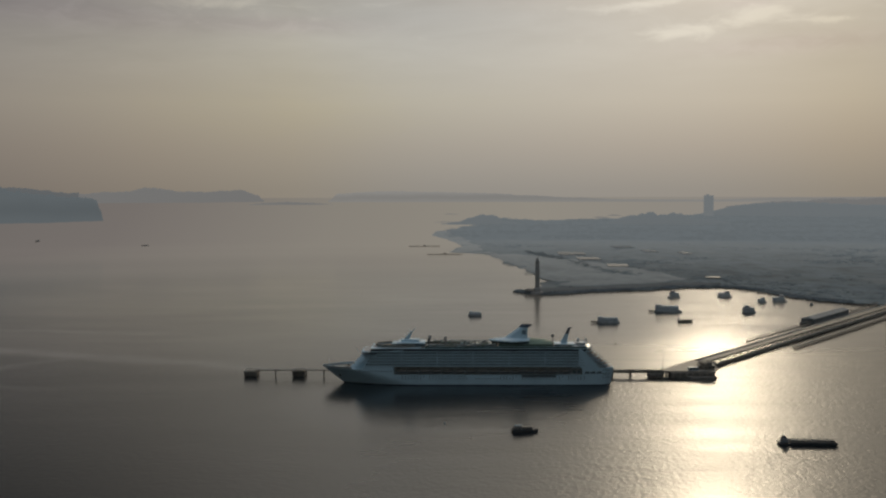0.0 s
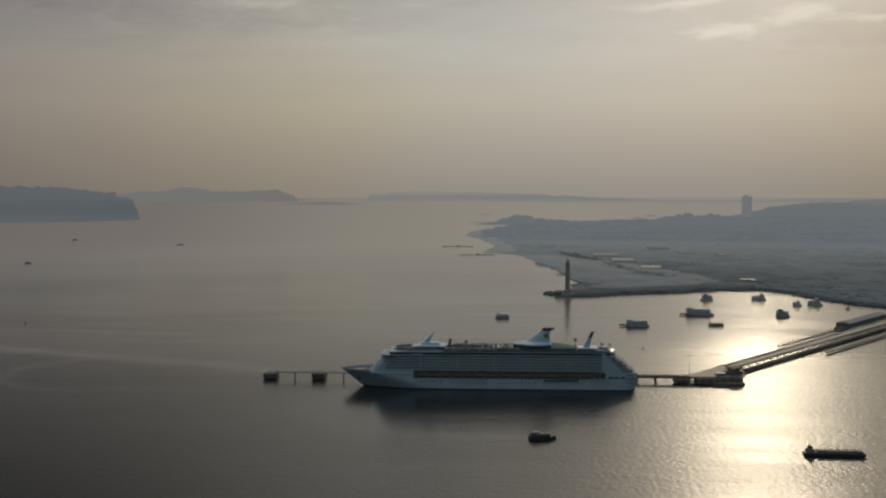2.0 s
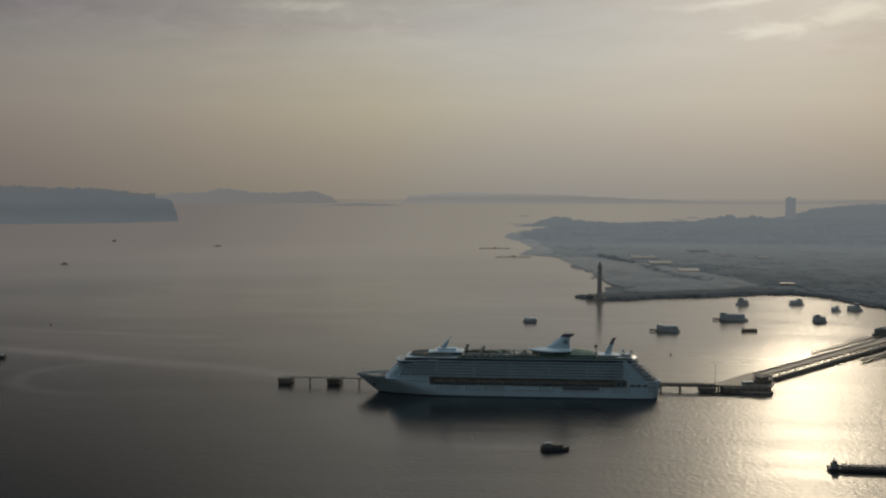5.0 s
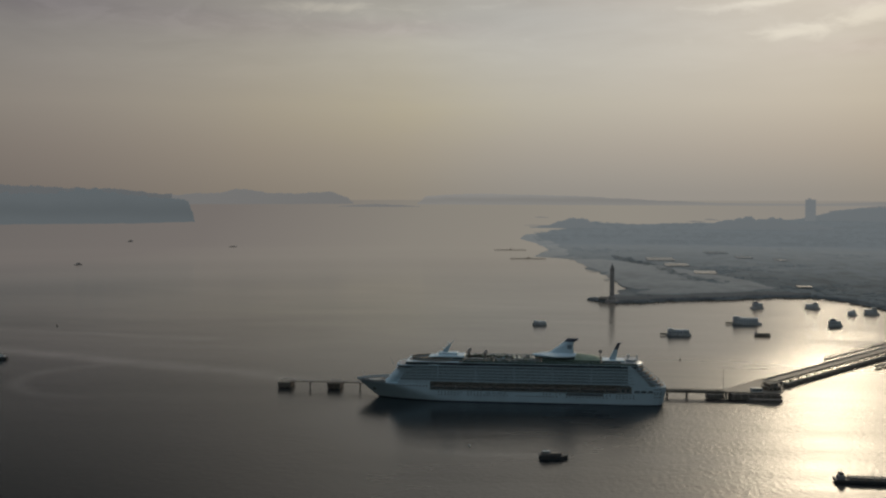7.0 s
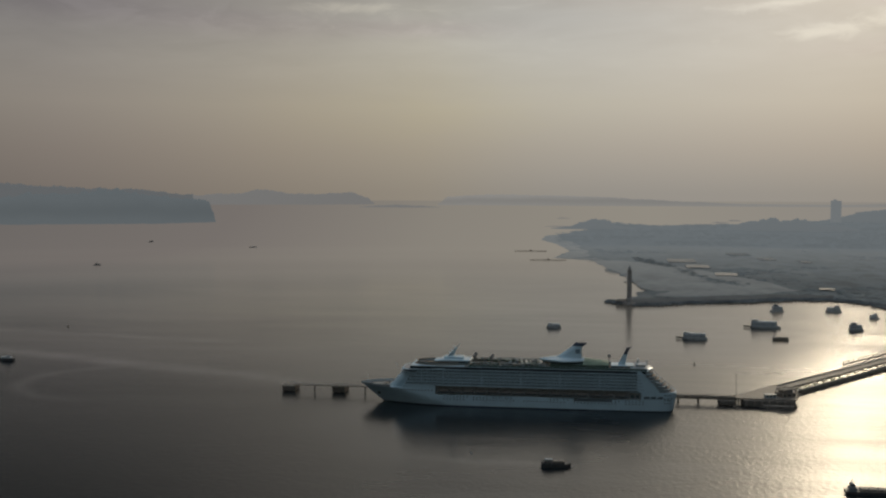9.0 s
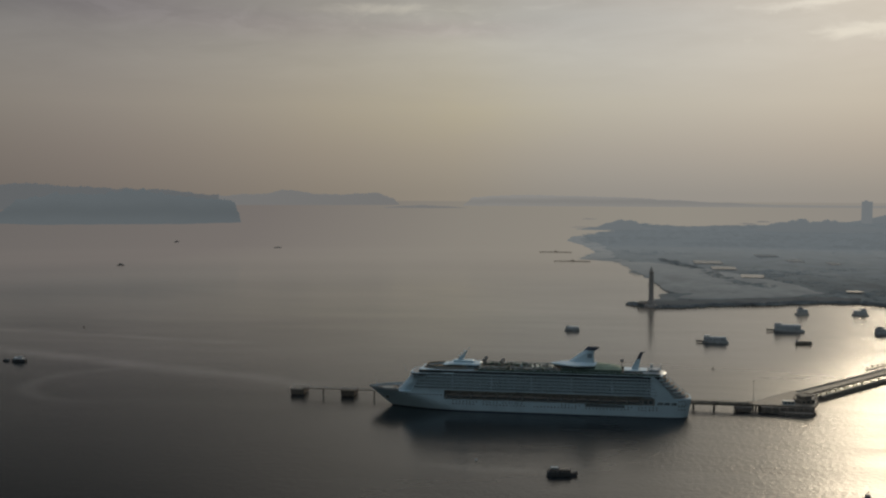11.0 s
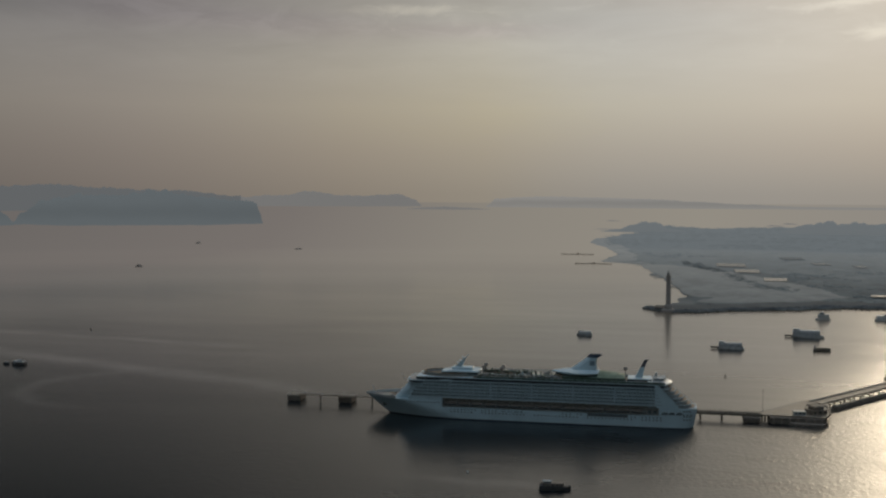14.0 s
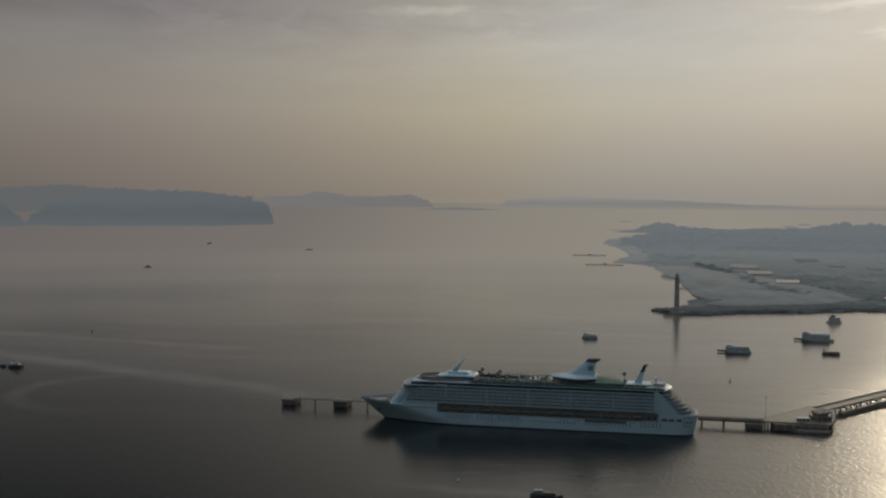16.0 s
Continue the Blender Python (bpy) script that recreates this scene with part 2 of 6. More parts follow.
    rough = N.math("MULTIPLY_ADD", east, 0.115, rough)
    rough = N.math("MULTIPLY_ADD", N.math("MULTIPLY", inshore, east), -0.15, rough)
    rough = N.math("MULTIPLY_ADD", in_lee, -0.08, rough)
    bay_calm = N.math("MULTIPLY", N.math("SUBTRACT", 1.0, east), N.ramp(N.math("MULTIPLY_ADD", s.outputs[1], 0.001, 0.2), [(0.1, 0.0), (0.55, 1.0)], True))
    rough = N.math("MULTIPLY_ADD", bay_calm, -0.06, rough)
    rough = N.math("MULTIPLY_ADD", wakes, -0.06, rough)
    # the inner bay behind the jetty has fine ripples and no chop, but for a lane along the trestle
    lane = N.math("SUBTRACT", N.math("SUBTRACT", s.outputs[0], 323.0), N.math("MULTIPLY", s.outputs[1], 0.236))
    inner_bay = N.math("MULTIPLY", N.ramp(N.math("MULTIPLY_ADD", lane, 0.001, 0.5), [(0.26, 1.0), (0.46, 0.0)], True), N.ramp(N.math("MULTIPLY", s.outputs[1], 0.001), [(0.04, 0.0), (0.20, 1.0)], True))
    inner_bay = N.math("MULTIPLY", inner_bay, east)
    rough = N.math("MULTIPLY_ADD", inner_bay, 0.02, rough)
    # wind streaks
    streaks = N.noise(N.xyz(N.math("MULTIPLY", s.outputs[0], 0.16), s.outputs[1], 5.0), 0.022, 4.0, 0.62, 0.15)
    gusts = N.mix(east, (1.0, 1.0, 1.0), N.ramp(streaks, [(0.30, 0.7), (0.66, 1.15)], True))
    rough = N.math("ADD", rough, N.math("MULTIPLY", N.math("SUBTRACT", streaks, 0.5), N.math("MULTIPLY_ADD", east, 0.10, 0.05)))
    h = N.math("ADD", N.math("MULTIPLY", chop, 0.88), N.math("ADD", N.math("MULTIPLY", ripple, 0.5), N.math("MULTIPLY", swell, N.math("MULTIPLY_ADD", east, 1.1, 0.2))))
    b = N.add("ShaderNodeBump")
    b.inputs["Distance"].default_value = 1.0
    strength = N.math("MULTIPLY_ADD", N.math("MAXIMUM", N.math("MAXIMUM", open_bay, N.math("MULTIPLY", in_lee, 0.7)), N.math("MULTIPLY", wakes, 0.95)), -0.20, N.math("MULTIPLY_ADD", east, 0.14, 0.22))
    sheltered = N.ramp(N.math("DIVIDE", s.outputs[1], 1000.0), [(0.05, 1.0), (0.50, 0.75)], True)
    N.put(N.math("MULTIPLY", N.math("MULTIPLY", N.math("MULTIPLY", strength, sheltered), gusts), N.math("MULTIPLY_ADD", inner_bay, -0.85, 1.0)), b.inputs["Strength"])
    N.put(h, b.inputs["Height"])
    N.put(N.xyz(0.0, 0.0, 1.0), b.inputs["Normal"])
    p = N.add("ShaderNodeBsdfPrincipled")
    sea = N.ramp(patch, [(0.3, (0.005, 0.010, 0.014)), (0.7, (0.009, 0.014, 0.018))])
    # the old wakes are mixed towards a paler colour
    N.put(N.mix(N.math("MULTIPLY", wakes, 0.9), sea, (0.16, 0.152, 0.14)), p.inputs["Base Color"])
    p.inputs["IOR"].default_value = 1.33
    N.put(rough, p.inputs["Roughness"])
    N.put(b.outputs[0], p.inputs["Normal"])
    out = N.add("ShaderNodeOutputMaterial")
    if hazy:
        # haze before the farthest water, painted as emission that grows with distance
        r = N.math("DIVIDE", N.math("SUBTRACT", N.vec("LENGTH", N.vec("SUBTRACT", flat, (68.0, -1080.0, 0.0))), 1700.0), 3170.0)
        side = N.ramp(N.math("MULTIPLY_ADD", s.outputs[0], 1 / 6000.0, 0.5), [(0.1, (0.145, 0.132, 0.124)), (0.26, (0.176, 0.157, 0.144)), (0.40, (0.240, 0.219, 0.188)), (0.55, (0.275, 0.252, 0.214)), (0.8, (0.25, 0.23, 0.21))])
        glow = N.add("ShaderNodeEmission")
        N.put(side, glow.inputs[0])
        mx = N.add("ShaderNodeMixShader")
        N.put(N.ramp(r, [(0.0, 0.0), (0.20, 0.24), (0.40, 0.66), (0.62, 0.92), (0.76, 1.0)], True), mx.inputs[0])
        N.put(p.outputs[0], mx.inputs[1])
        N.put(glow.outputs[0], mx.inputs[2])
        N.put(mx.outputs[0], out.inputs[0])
    else:
        N.put(p.outputs[0], out.inputs[0])
    return m


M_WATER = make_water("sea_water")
M_FARWATER = make_water("far_sea_painted_haze", True)
M_WHITE = material("ship_white_paint", (0.54, 0.685, 0.755), 0.4, spread=0.05, scale=0.05, fine=0.6)
M_WALL = material("cabin_wall_paint", (0.455, 0.50, 0.52), 0.5, spread=0.06, scale=0.1)
M_GLASS = material("dark_ship_glazing", (0.05, 0.063, 0.07), 0.12, spread=0.15, scale=0.4, gloss=0.8)
M_BLUE = material("navy_paint", (0.05, 0.07, 0.11), 0.45, spread=0.1)
M_MARK = material("faded_blue_mark", (0.22, 0.29, 0.34), 0.5, spread=0.1)
M_BOOT = material("boot_topping_paint", (0.05, 0.06, 0.085), 0.5, spread=0.15)
M_RECESS = material("boat_recess_brown", (0.37, 0.365, 0.345), 0.7, spread=0.15, scale=0.3, tint=(0.25, 0.215, 0.18))
M_STONE = material("beacon_stone", (0.44, 0.40, 0.375), 0.85, spread=0.15, scale=0.2)
M_TEAK = material("teak_deck", (0.22, 0.17, 0.12), 0.7, spread=0.15, scale=0.3)
M_GREEN = material("green_court_surface", (0.25, 0.32, 0.23), 0.7, spread=0.12, scale=0.2)
M_POOL = material("pool_water", (0.03, 0.22, 0.28), 0.1, spread=0.1)
M_ORANGE = material("lifeboat_orange", (0.215, 0.185, 0.16), 0.5, spread=0.1)
M_PORT = material("shell_door_paint", (0.14, 0.16, 0.17), 0.5, spread=0.1, scale=0.3)
M_DARKHULL = material("dark_barge_paint", (0.07, 0.075, 0.08), 0.6, spread=0.2, scale=0.4, tint=(0.09, 0.06, 0.045))
M_COVER = material("grey_barge_cover", (0.30, 0.30, 0.295), 0.7, spread=0.15, scale=0.2)
M_CABIN = material("tinted_cabin_glazing", (0.15, 0.18, 0.195), 0.15, spread=0.2, scale=0.5, gloss=0.7)
M_BALUSTRADE = material("pale_blue_balustrade_glass", (0.39, 0.495, 0.54), 0.2, spread=0.1, scale=0.4, gloss=0.6)
M_DOME = material("weathered_dome_paint", (0.30, 0.27, 0.25), 0.6, spread=0.1, scale=0.4)
M_SCREEN = material("greenish_screen_glass", (0.10, 0.15, 0.12), 0.15, spread=0.15, scale=0.3, gloss=0.7)
M_FLOAT = material("white_float_plastic", (0.82, 0.82, 0.80), 0.35, spread=0.04)
M_POLISH = material("polished_steel", (0.72, 0.73, 0.74), 0.22, 0.6, spread=0.05, scale=0.5)
M_CANOPY = material("polished_canopy_panels", (0.62, 0.65, 0.66), 0.38, 0.2, spread=0.06, scale=0.4)
M_STEEL = material("grey_steel", (0.30, 0.31, 0.32), 0.5, 0.3, spread=0.15, scale=0.5)
M_CONC = material("weathered_concrete", (0.37, 0.325, 0.27), 0.85, spread=0.18, scale=0.15, fine=1.5, bump=0.1, tint=(0.14, 0.13, 0.11))
M_RUST = material("rusty_dark_steel", (0.36, 0.305, 0.25), 0.7, spread=0.22, scale=0.6, tint=(0.20, 0.13, 0.09))
M_PILE = material("dark_wet_piles", (0.24, 0.205, 0.175), 0.7, spread=0.22, scale=0.6, tint=(0.15, 0.10, 0.075))
M_DECK = material("worn_road_deck", (0.20, 0.165, 0.13), 0.6, spread=0.12, scale=0.12, fine=1.2)
M_BOATHULL = material("grey_boat_hull", (0.66, 0.66, 0.65), 0.6, spread=0.2, scale=0.4, tint=(0.30, 0.26, 0.23), random_tint=0.3)
M_HOUSE = material("boat_deckhouse_paint", (0.74, 0.75, 0.75), 0.6, spread=0.15, scale=0.3, random_tint=0.5)
M_TARP = material("weathered_tarpaulin", (0.72, 0.73, 0.74), 0.8, spread=0.15, scale=0.3, random_tint=0.4)


def make_land(name, near, glow=None, contrast=1.0, beyond=(0.06, 0.068, 0.072)):
    """Scrub, low woods and cleared plots, drawn out along the shore; glow paints haze on the farther flats."""
    m = bpy.data.materials.new(name)
    m.use_nodes = True
    N = Nodes(m.node_tree)
    pos = N.add("ShaderNodeNewGeometry").outputs["Position"]
    s = N.add("ShaderNodeSeparateXYZ")
    N.put(pos, s.inputs[0])
    flat = N.xyz(s.outputs[0], N.math("MULTIPLY", s.outputs[1], 0.55), 0.0)
    wide, mid, fine = N.noise(flat, 0.0042, 4.0, 0.6, 0.4), N.noise(flat, 0.016, 4.0, 0.62), N.noise(flat, 0.07, 3.0, 0.6)
    col = N.ramp(wide, [(0.34, tuple((1 - 0.2 * contrast) * c for c in near)), (0.5, near), (0.68, tuple((1 + 0.16 * contrast) * c for c in near))])
    col = N.mix(min(1.0, contrast), col, N.ramp(mid, [(0.36, 0.62), (0.50, 0.95), (0.66, 1.10)]), "MULTIPLY")
    col = N.mix(0.5, col, N.ramp(fine, [(0.35, 0.78), (0.62, 1.0)]), "MULTIPLY")
    plots = N.ramp(N.noise(N.xyz(s.outputs[0], N.math("MULTIPLY", s.outputs[1], 0.3), 9.0), 0.009, 2.0, 0.4), [(0.60, 0.0), (0.66, 1.0)])
    col = N.mix(N.math("MULTIPLY", plots, 0.35 * contrast), col, (0.29, 0.295, 0.28))
    p = N.add("ShaderNodeBsdfPrincipled")
    p.inputs["Roughness"].default_value = 0.95
    p.inputs["Specular IOR Level"].default_value = 0.1
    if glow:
        # painted haze: emission and a flatter base colour take over with distance
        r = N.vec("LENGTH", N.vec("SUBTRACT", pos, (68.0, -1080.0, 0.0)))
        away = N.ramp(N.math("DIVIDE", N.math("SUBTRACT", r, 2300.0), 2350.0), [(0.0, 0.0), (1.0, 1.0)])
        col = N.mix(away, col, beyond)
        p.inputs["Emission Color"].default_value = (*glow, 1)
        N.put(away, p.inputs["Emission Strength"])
    N.put(col, p.inputs["Base Color"])
    out = N.add("ShaderNodeOutputMaterial")
    N.put(p.outputs[0], out.inputs[0])
    return m


# the near land's base colours are blued and lightened to hold the haze
M_LAND = make_land("haze_tinted_scrub_and_soil", (0.174, 0.207, 0.226))
M_FARSAND = make_land("pale_sand_painted_haze", (0.325, 0.338, 0.335), (0.146, 0.153, 0.152), 0.5, (0.10, 0.105, 0.105))
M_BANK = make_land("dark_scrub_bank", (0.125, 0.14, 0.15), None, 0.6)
M_FARLAND = make_land("far_coastal_flats_painted_haze", (0.172, 0.202, 0.216), (0.122, 0.136, 0.142))
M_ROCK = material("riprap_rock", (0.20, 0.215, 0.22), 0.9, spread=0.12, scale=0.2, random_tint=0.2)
# tree crowns with haze put into their colour, like the scrub
M_TREES = material("haze_tinted_tree_crowns", (0.19, 0.222, 0.236), 0.95, spread=0.12, scale=0.02, fine=0.2, gloss=0.1)
M_ROOF = material("pale_metal_roof", (0.5, 0.5, 0.48), 0.5, spread=0.1, scale=0.05, random_tint=0.3)


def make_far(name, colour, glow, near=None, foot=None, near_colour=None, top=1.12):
    """The farthest land, its miles of haze painted on as emission."""
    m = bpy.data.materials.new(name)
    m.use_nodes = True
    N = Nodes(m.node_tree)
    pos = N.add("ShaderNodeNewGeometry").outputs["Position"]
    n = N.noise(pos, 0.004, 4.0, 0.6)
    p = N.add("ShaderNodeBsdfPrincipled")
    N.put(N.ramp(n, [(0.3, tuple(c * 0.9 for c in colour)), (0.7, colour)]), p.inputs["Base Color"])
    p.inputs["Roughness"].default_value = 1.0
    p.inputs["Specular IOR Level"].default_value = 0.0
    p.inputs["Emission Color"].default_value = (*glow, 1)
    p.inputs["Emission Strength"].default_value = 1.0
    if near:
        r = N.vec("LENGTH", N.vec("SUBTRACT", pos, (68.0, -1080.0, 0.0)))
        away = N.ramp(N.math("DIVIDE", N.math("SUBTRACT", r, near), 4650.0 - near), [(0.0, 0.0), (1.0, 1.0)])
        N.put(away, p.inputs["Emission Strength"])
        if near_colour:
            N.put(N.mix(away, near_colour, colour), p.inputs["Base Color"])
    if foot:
        # mist painted in: the glow rises at the foot and the top
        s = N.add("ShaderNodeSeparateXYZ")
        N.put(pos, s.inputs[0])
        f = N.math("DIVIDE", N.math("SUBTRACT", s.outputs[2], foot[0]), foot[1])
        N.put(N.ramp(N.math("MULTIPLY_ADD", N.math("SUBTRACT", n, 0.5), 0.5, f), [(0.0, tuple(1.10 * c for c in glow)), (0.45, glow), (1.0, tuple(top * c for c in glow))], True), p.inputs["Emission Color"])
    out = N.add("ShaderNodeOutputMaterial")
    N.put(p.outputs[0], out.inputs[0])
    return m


# each glow colour is the haze painted on at that distance
M_ISLE = make_far("wooded_island_painted_haze", (0.04, 0.05, 0.055), (0.092, 0.104, 0.110), foot=(88, 99))
M_HILL = make_far("coast_hills_painted_haze", (0.05, 0.058, 0.062), (0.135, 0.148, 0.154), 2300.0)
M_FARWOODS = make_far("far_woods_painted_haze", (0.055, 0.063, 0.067), (0.120, 0.135, 0.142), 2300.0, near_colour=(0.195, 0.22, 0.224))
M_TOWER = make_far("tower_block_painted_haze", (0.06, 0.068, 0.072), (0.150, 0.160, 0.164), 2300.0)
M_TOWERGLASS = make_far("tower_windows_painted_haze", (0.05, 0.058, 0.062), (0.138, 0.149, 0.154), 2300.0)
M_FARWEST = make_far("western_hills_painted_haze", (0.06, 0.065, 0.07), (0.110, 0.115, 0.118))
M_FAR = make_far("distant_hills_painted_haze", (0.07, 0.075, 0.08), (0.160, 0.156, 0.151))
M_FAR2 = make_far("farthest_hills_painted_haze", (0.07, 0.075, 0.08), (0.198, 0.190, 0.178), foot=(157, 45), top=1.2)


# ---- building helpers ----
def part(name, bm, mat, parent, label=""):
    """Links a bmesh as one mesh under a thing or a part."""
    me = bpy.data.meshes.new(name)
    bm.to_mesh(me)
    bm.free()
    me.materials.append(mat)
    ob = new(name, me)
    ob.parent = parent
    if label:
        tagged(ob, label)
    return ob


def share(name, me, parent, x, y, z, rz=0.0):
    ob = new(name, me)
    ob.parent = parent
    ob.matrix_local = pose(x, y, z, 0, 0, rz)
    return ob


def thing(name, label, category, m=None, group="", kind=""):
    ob = new(name)
    ob.empty_display_size = 2.0
    if m is not None:
        ob.matrix_world = m
    return tagged(ob, label, category, group, kind)


def mesh_thing(name, bm, mat, label, category, m=None, group="", kind=""):
    ob = part(name, bm, mat, None)
    if m is not None:
        ob.matrix_world = m
    return tagged(ob, label, category, group, kind)


def solid(bm, rings, caps=True, closed=True):
    """Joins rings of points (each a list of equal length) into a skin."""
    vs = [[bm.verts.new(p) for p in r] for r in rings]
    n = len(rings[0])
    for a, b in zip(vs, vs[1:]):
        for i in range(n if closed else n - 1):
            j = (i + 1) % n
            bm.faces.new((a[i], a[j], b[j], b[i]))
    if caps:
        bm.faces.new(vs[0][::-1])
        bm.faces.new(vs[-1])
    return vs


def box(bm, x0, x1, y0, y1, z0, z1, bevel=0.0):
    r = [(x0, y0), (x1, y0), (x1, y1), (x0, y1)]
    if bevel > 0:
        b = min(bevel, 0.45 * abs(x1 - x0), 0.45 * abs(y1 - y0))
        r = [(x0 + b, y0), (x1 - b, y0), (x1, y0 + b), (x1, y1 - b), (x1 - b, y1), (x0 + b, y1), (x0, y1 - b), (x0, y0 + b)]
        c = [(x0 + b + (x - x0 - b) * 1.0, y) for x, y in r]
        mx, my = (x0 + x1) / 2, (y0 + y1) / 2
        sx, sy = 1 - 2 * b * 0.6 / abs(x1 - x0), 1 - 2 * b * 0.6 / abs(y1 - y0)
        top = [(mx + (x - mx) * sx, my + (y - my) * sy, z1) for x, y in r]
        solid(bm, [[(x, y, z0) for x, y in r], [(x, y, z1 - b * 0.6) for x, y in r], top])
    else:
        solid(bm, [[(x, y, z0) for x, y in r], [(x, y, z1) for x, y in r]])
    return bm


def rod(bm, a, b, r0, r1=None, n=8):
    a, b = Vector(a), Vector(b)
    r1 = r0 if r1 is None else r1
    q = (b - a).to_track_quat("Z", "Y").to_matrix()
    rings = []
    for p, r in ((a, r0), (b, r1)):
        rings.append([p + q @ Vector((r * math.cos(2 * math.pi * i / n), r * math.sin(2 * math.pi * i / n), 0)) for i in range(n)])
    solid(bm, rings)
    return bm


def ball(bm, c, r, n=10, m=6, sz=1.0):
    c = Vector(c)
    rings = []
    for j in range(m + 1):
        f = -math.pi / 2 + math.pi * (j + 0.02) / (m + 0.04)
        rings.append([c + Vector((r * math.cos(f) * math.cos(2 * math.pi * i / n), r * math.cos(f) * math.sin(2 * math.pi * i / n), r * sz * math.sin(f))) for i in range(n)])
    solid(bm, rings)
    return bm


def new_bm():
    return bmesh.new()


# ---- far water lies on a shallow dish, so that the horizon comes within reach ----
EYE_MID, EYE_H = Vector((68.0, -1080.0)), 211.0
R0, R1, DMAX = 4400.0, 4870.0, 30000.0


def far(x, y, z=0.0):
    """Where a point of the true plan (metres) is put; and the scale there."""
    v = Vector((x, y)) - EYE_MID
    D = v.length
    if D <= R0:
        return Vector((x, y, z)), 1.0
    u = min(1.0, (1 / R0 - 1 / D) / (1 / R0 - 1 / DMAX))
    r = R0 + (R1 - R0) * u
    k = r / D
    p = EYE_MID + v * k
    return Vector((p.x, p.y, EYE_H * (1 - k) + z * k)), k


def polar(az, D):
    """A point of the true plan, az degrees right of +y as seen from the middle of the path."""
    return EYE_MID.x + D * math.sin(radians(az)), EYE_MID.y + D * math.cos(radians(az))


def make_sea(name, Ds, mat, label, centre):
    bm = new_bm()
    n = 144
    vs = solid(bm, [[far(*polar(360 * i / n, D))[0] for i in range(n)] for D in Ds], caps=False)
    if centre:
        bm.faces.new(vs[0][::-1])
    bmesh.ops.recalc_face_normals(bm, faces=bm.faces[:])
    if sum(f.normal.z for f in bm.faces) < 0:
        bmesh.ops.reverse_faces(bm, faces=bm.faces[:])
    for f in bm.faces:
        f.smooth = True
    return mesh_thing(name, bm, mat, label, "water", kind="structure")


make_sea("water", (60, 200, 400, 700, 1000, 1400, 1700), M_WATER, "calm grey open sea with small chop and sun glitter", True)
make_sea("backdrop_sea", (1700, 2000, 2400, 2850, 3200, 3600, 4000, 4399, 4700, 5200, 6000, 7000, 8500, 10500, 13500, 18000, 24000, 30000), M_FARWATER, "farthest water fading into painted haze", False)


# ---- land ----
COAST = [(100, 1033), (118, 1000), (144, 966), (197, 978), (253, 1018), (364, 1057), (460, 1112), (544, 1118), (598, 1060), (622, 950),
         (650, 858), (700, 800), (790, 752), (960, 700), (4300, 7700), (1560, 7700), (1090, 6700), (460, 6200), (240, 6900), (-60, 6300), (80, 5412),
         (-53, 5005), (-160, 4327), (-164, 3785), (-82, 3395), (-8, 2852), (-62, 2453), (-5, 2410), (59, 2332), (96, 1985), (141, 1700),
         (160, 1475), (170, 1330), (163, 1240), (150, 1150), (124, 1070)]
SANDS = [(186, 1125), (300, 1140), (420, 1200), (520, 1320), (470, 1600), (330, 2050), (160, 2320), (70, 2335), (106, 1985), (151, 1700),
         (170, 1475), (186, 1310), (220, 1230)]


HEDGE = [(202, 2440), (293, 2025), (356, 1564), (403, 1458), (398, 1299)]


def inside(p, poly):
    c = False
    for (x0, y0), (x1, y1) in zip(poly, poly[1:] + poly[:1]):
        if (y0 > p[1]) != (y1 > p[1]) and p[0] < (x1 - x0) * (p[1] - y0) / (y1 - y0) + x0:
            c = not c
    return c


def wiggle(poly, step, amount, seed):
    """The same outline with more points, made uneven like a shore."""
    rnd = random.Random(seed)
    out = []
    for (x0, y0), (x1, y1) in zip(poly, poly[1:] + poly[:1]):
        L = math.hypot(x1 - x0, y1 - y0)
        D = math.hypot(x0 - EYE_MID.x, y0 - EYE_MID.y)
        n = max(1, int(L / (step * max(1.0, D / 2000))))
        for i in range(n):
            f = i / n
            a = amount * (0.0 if i == 0 else rnd.uniform(-1, 1)) * min(1.0, L / n / 20)
            out.append((x0 + (x1 - x0) * f - (y1 - y0) / L * a, y0 + (y1 - y0) * f + (x1 - x0) / L * a))
    return out


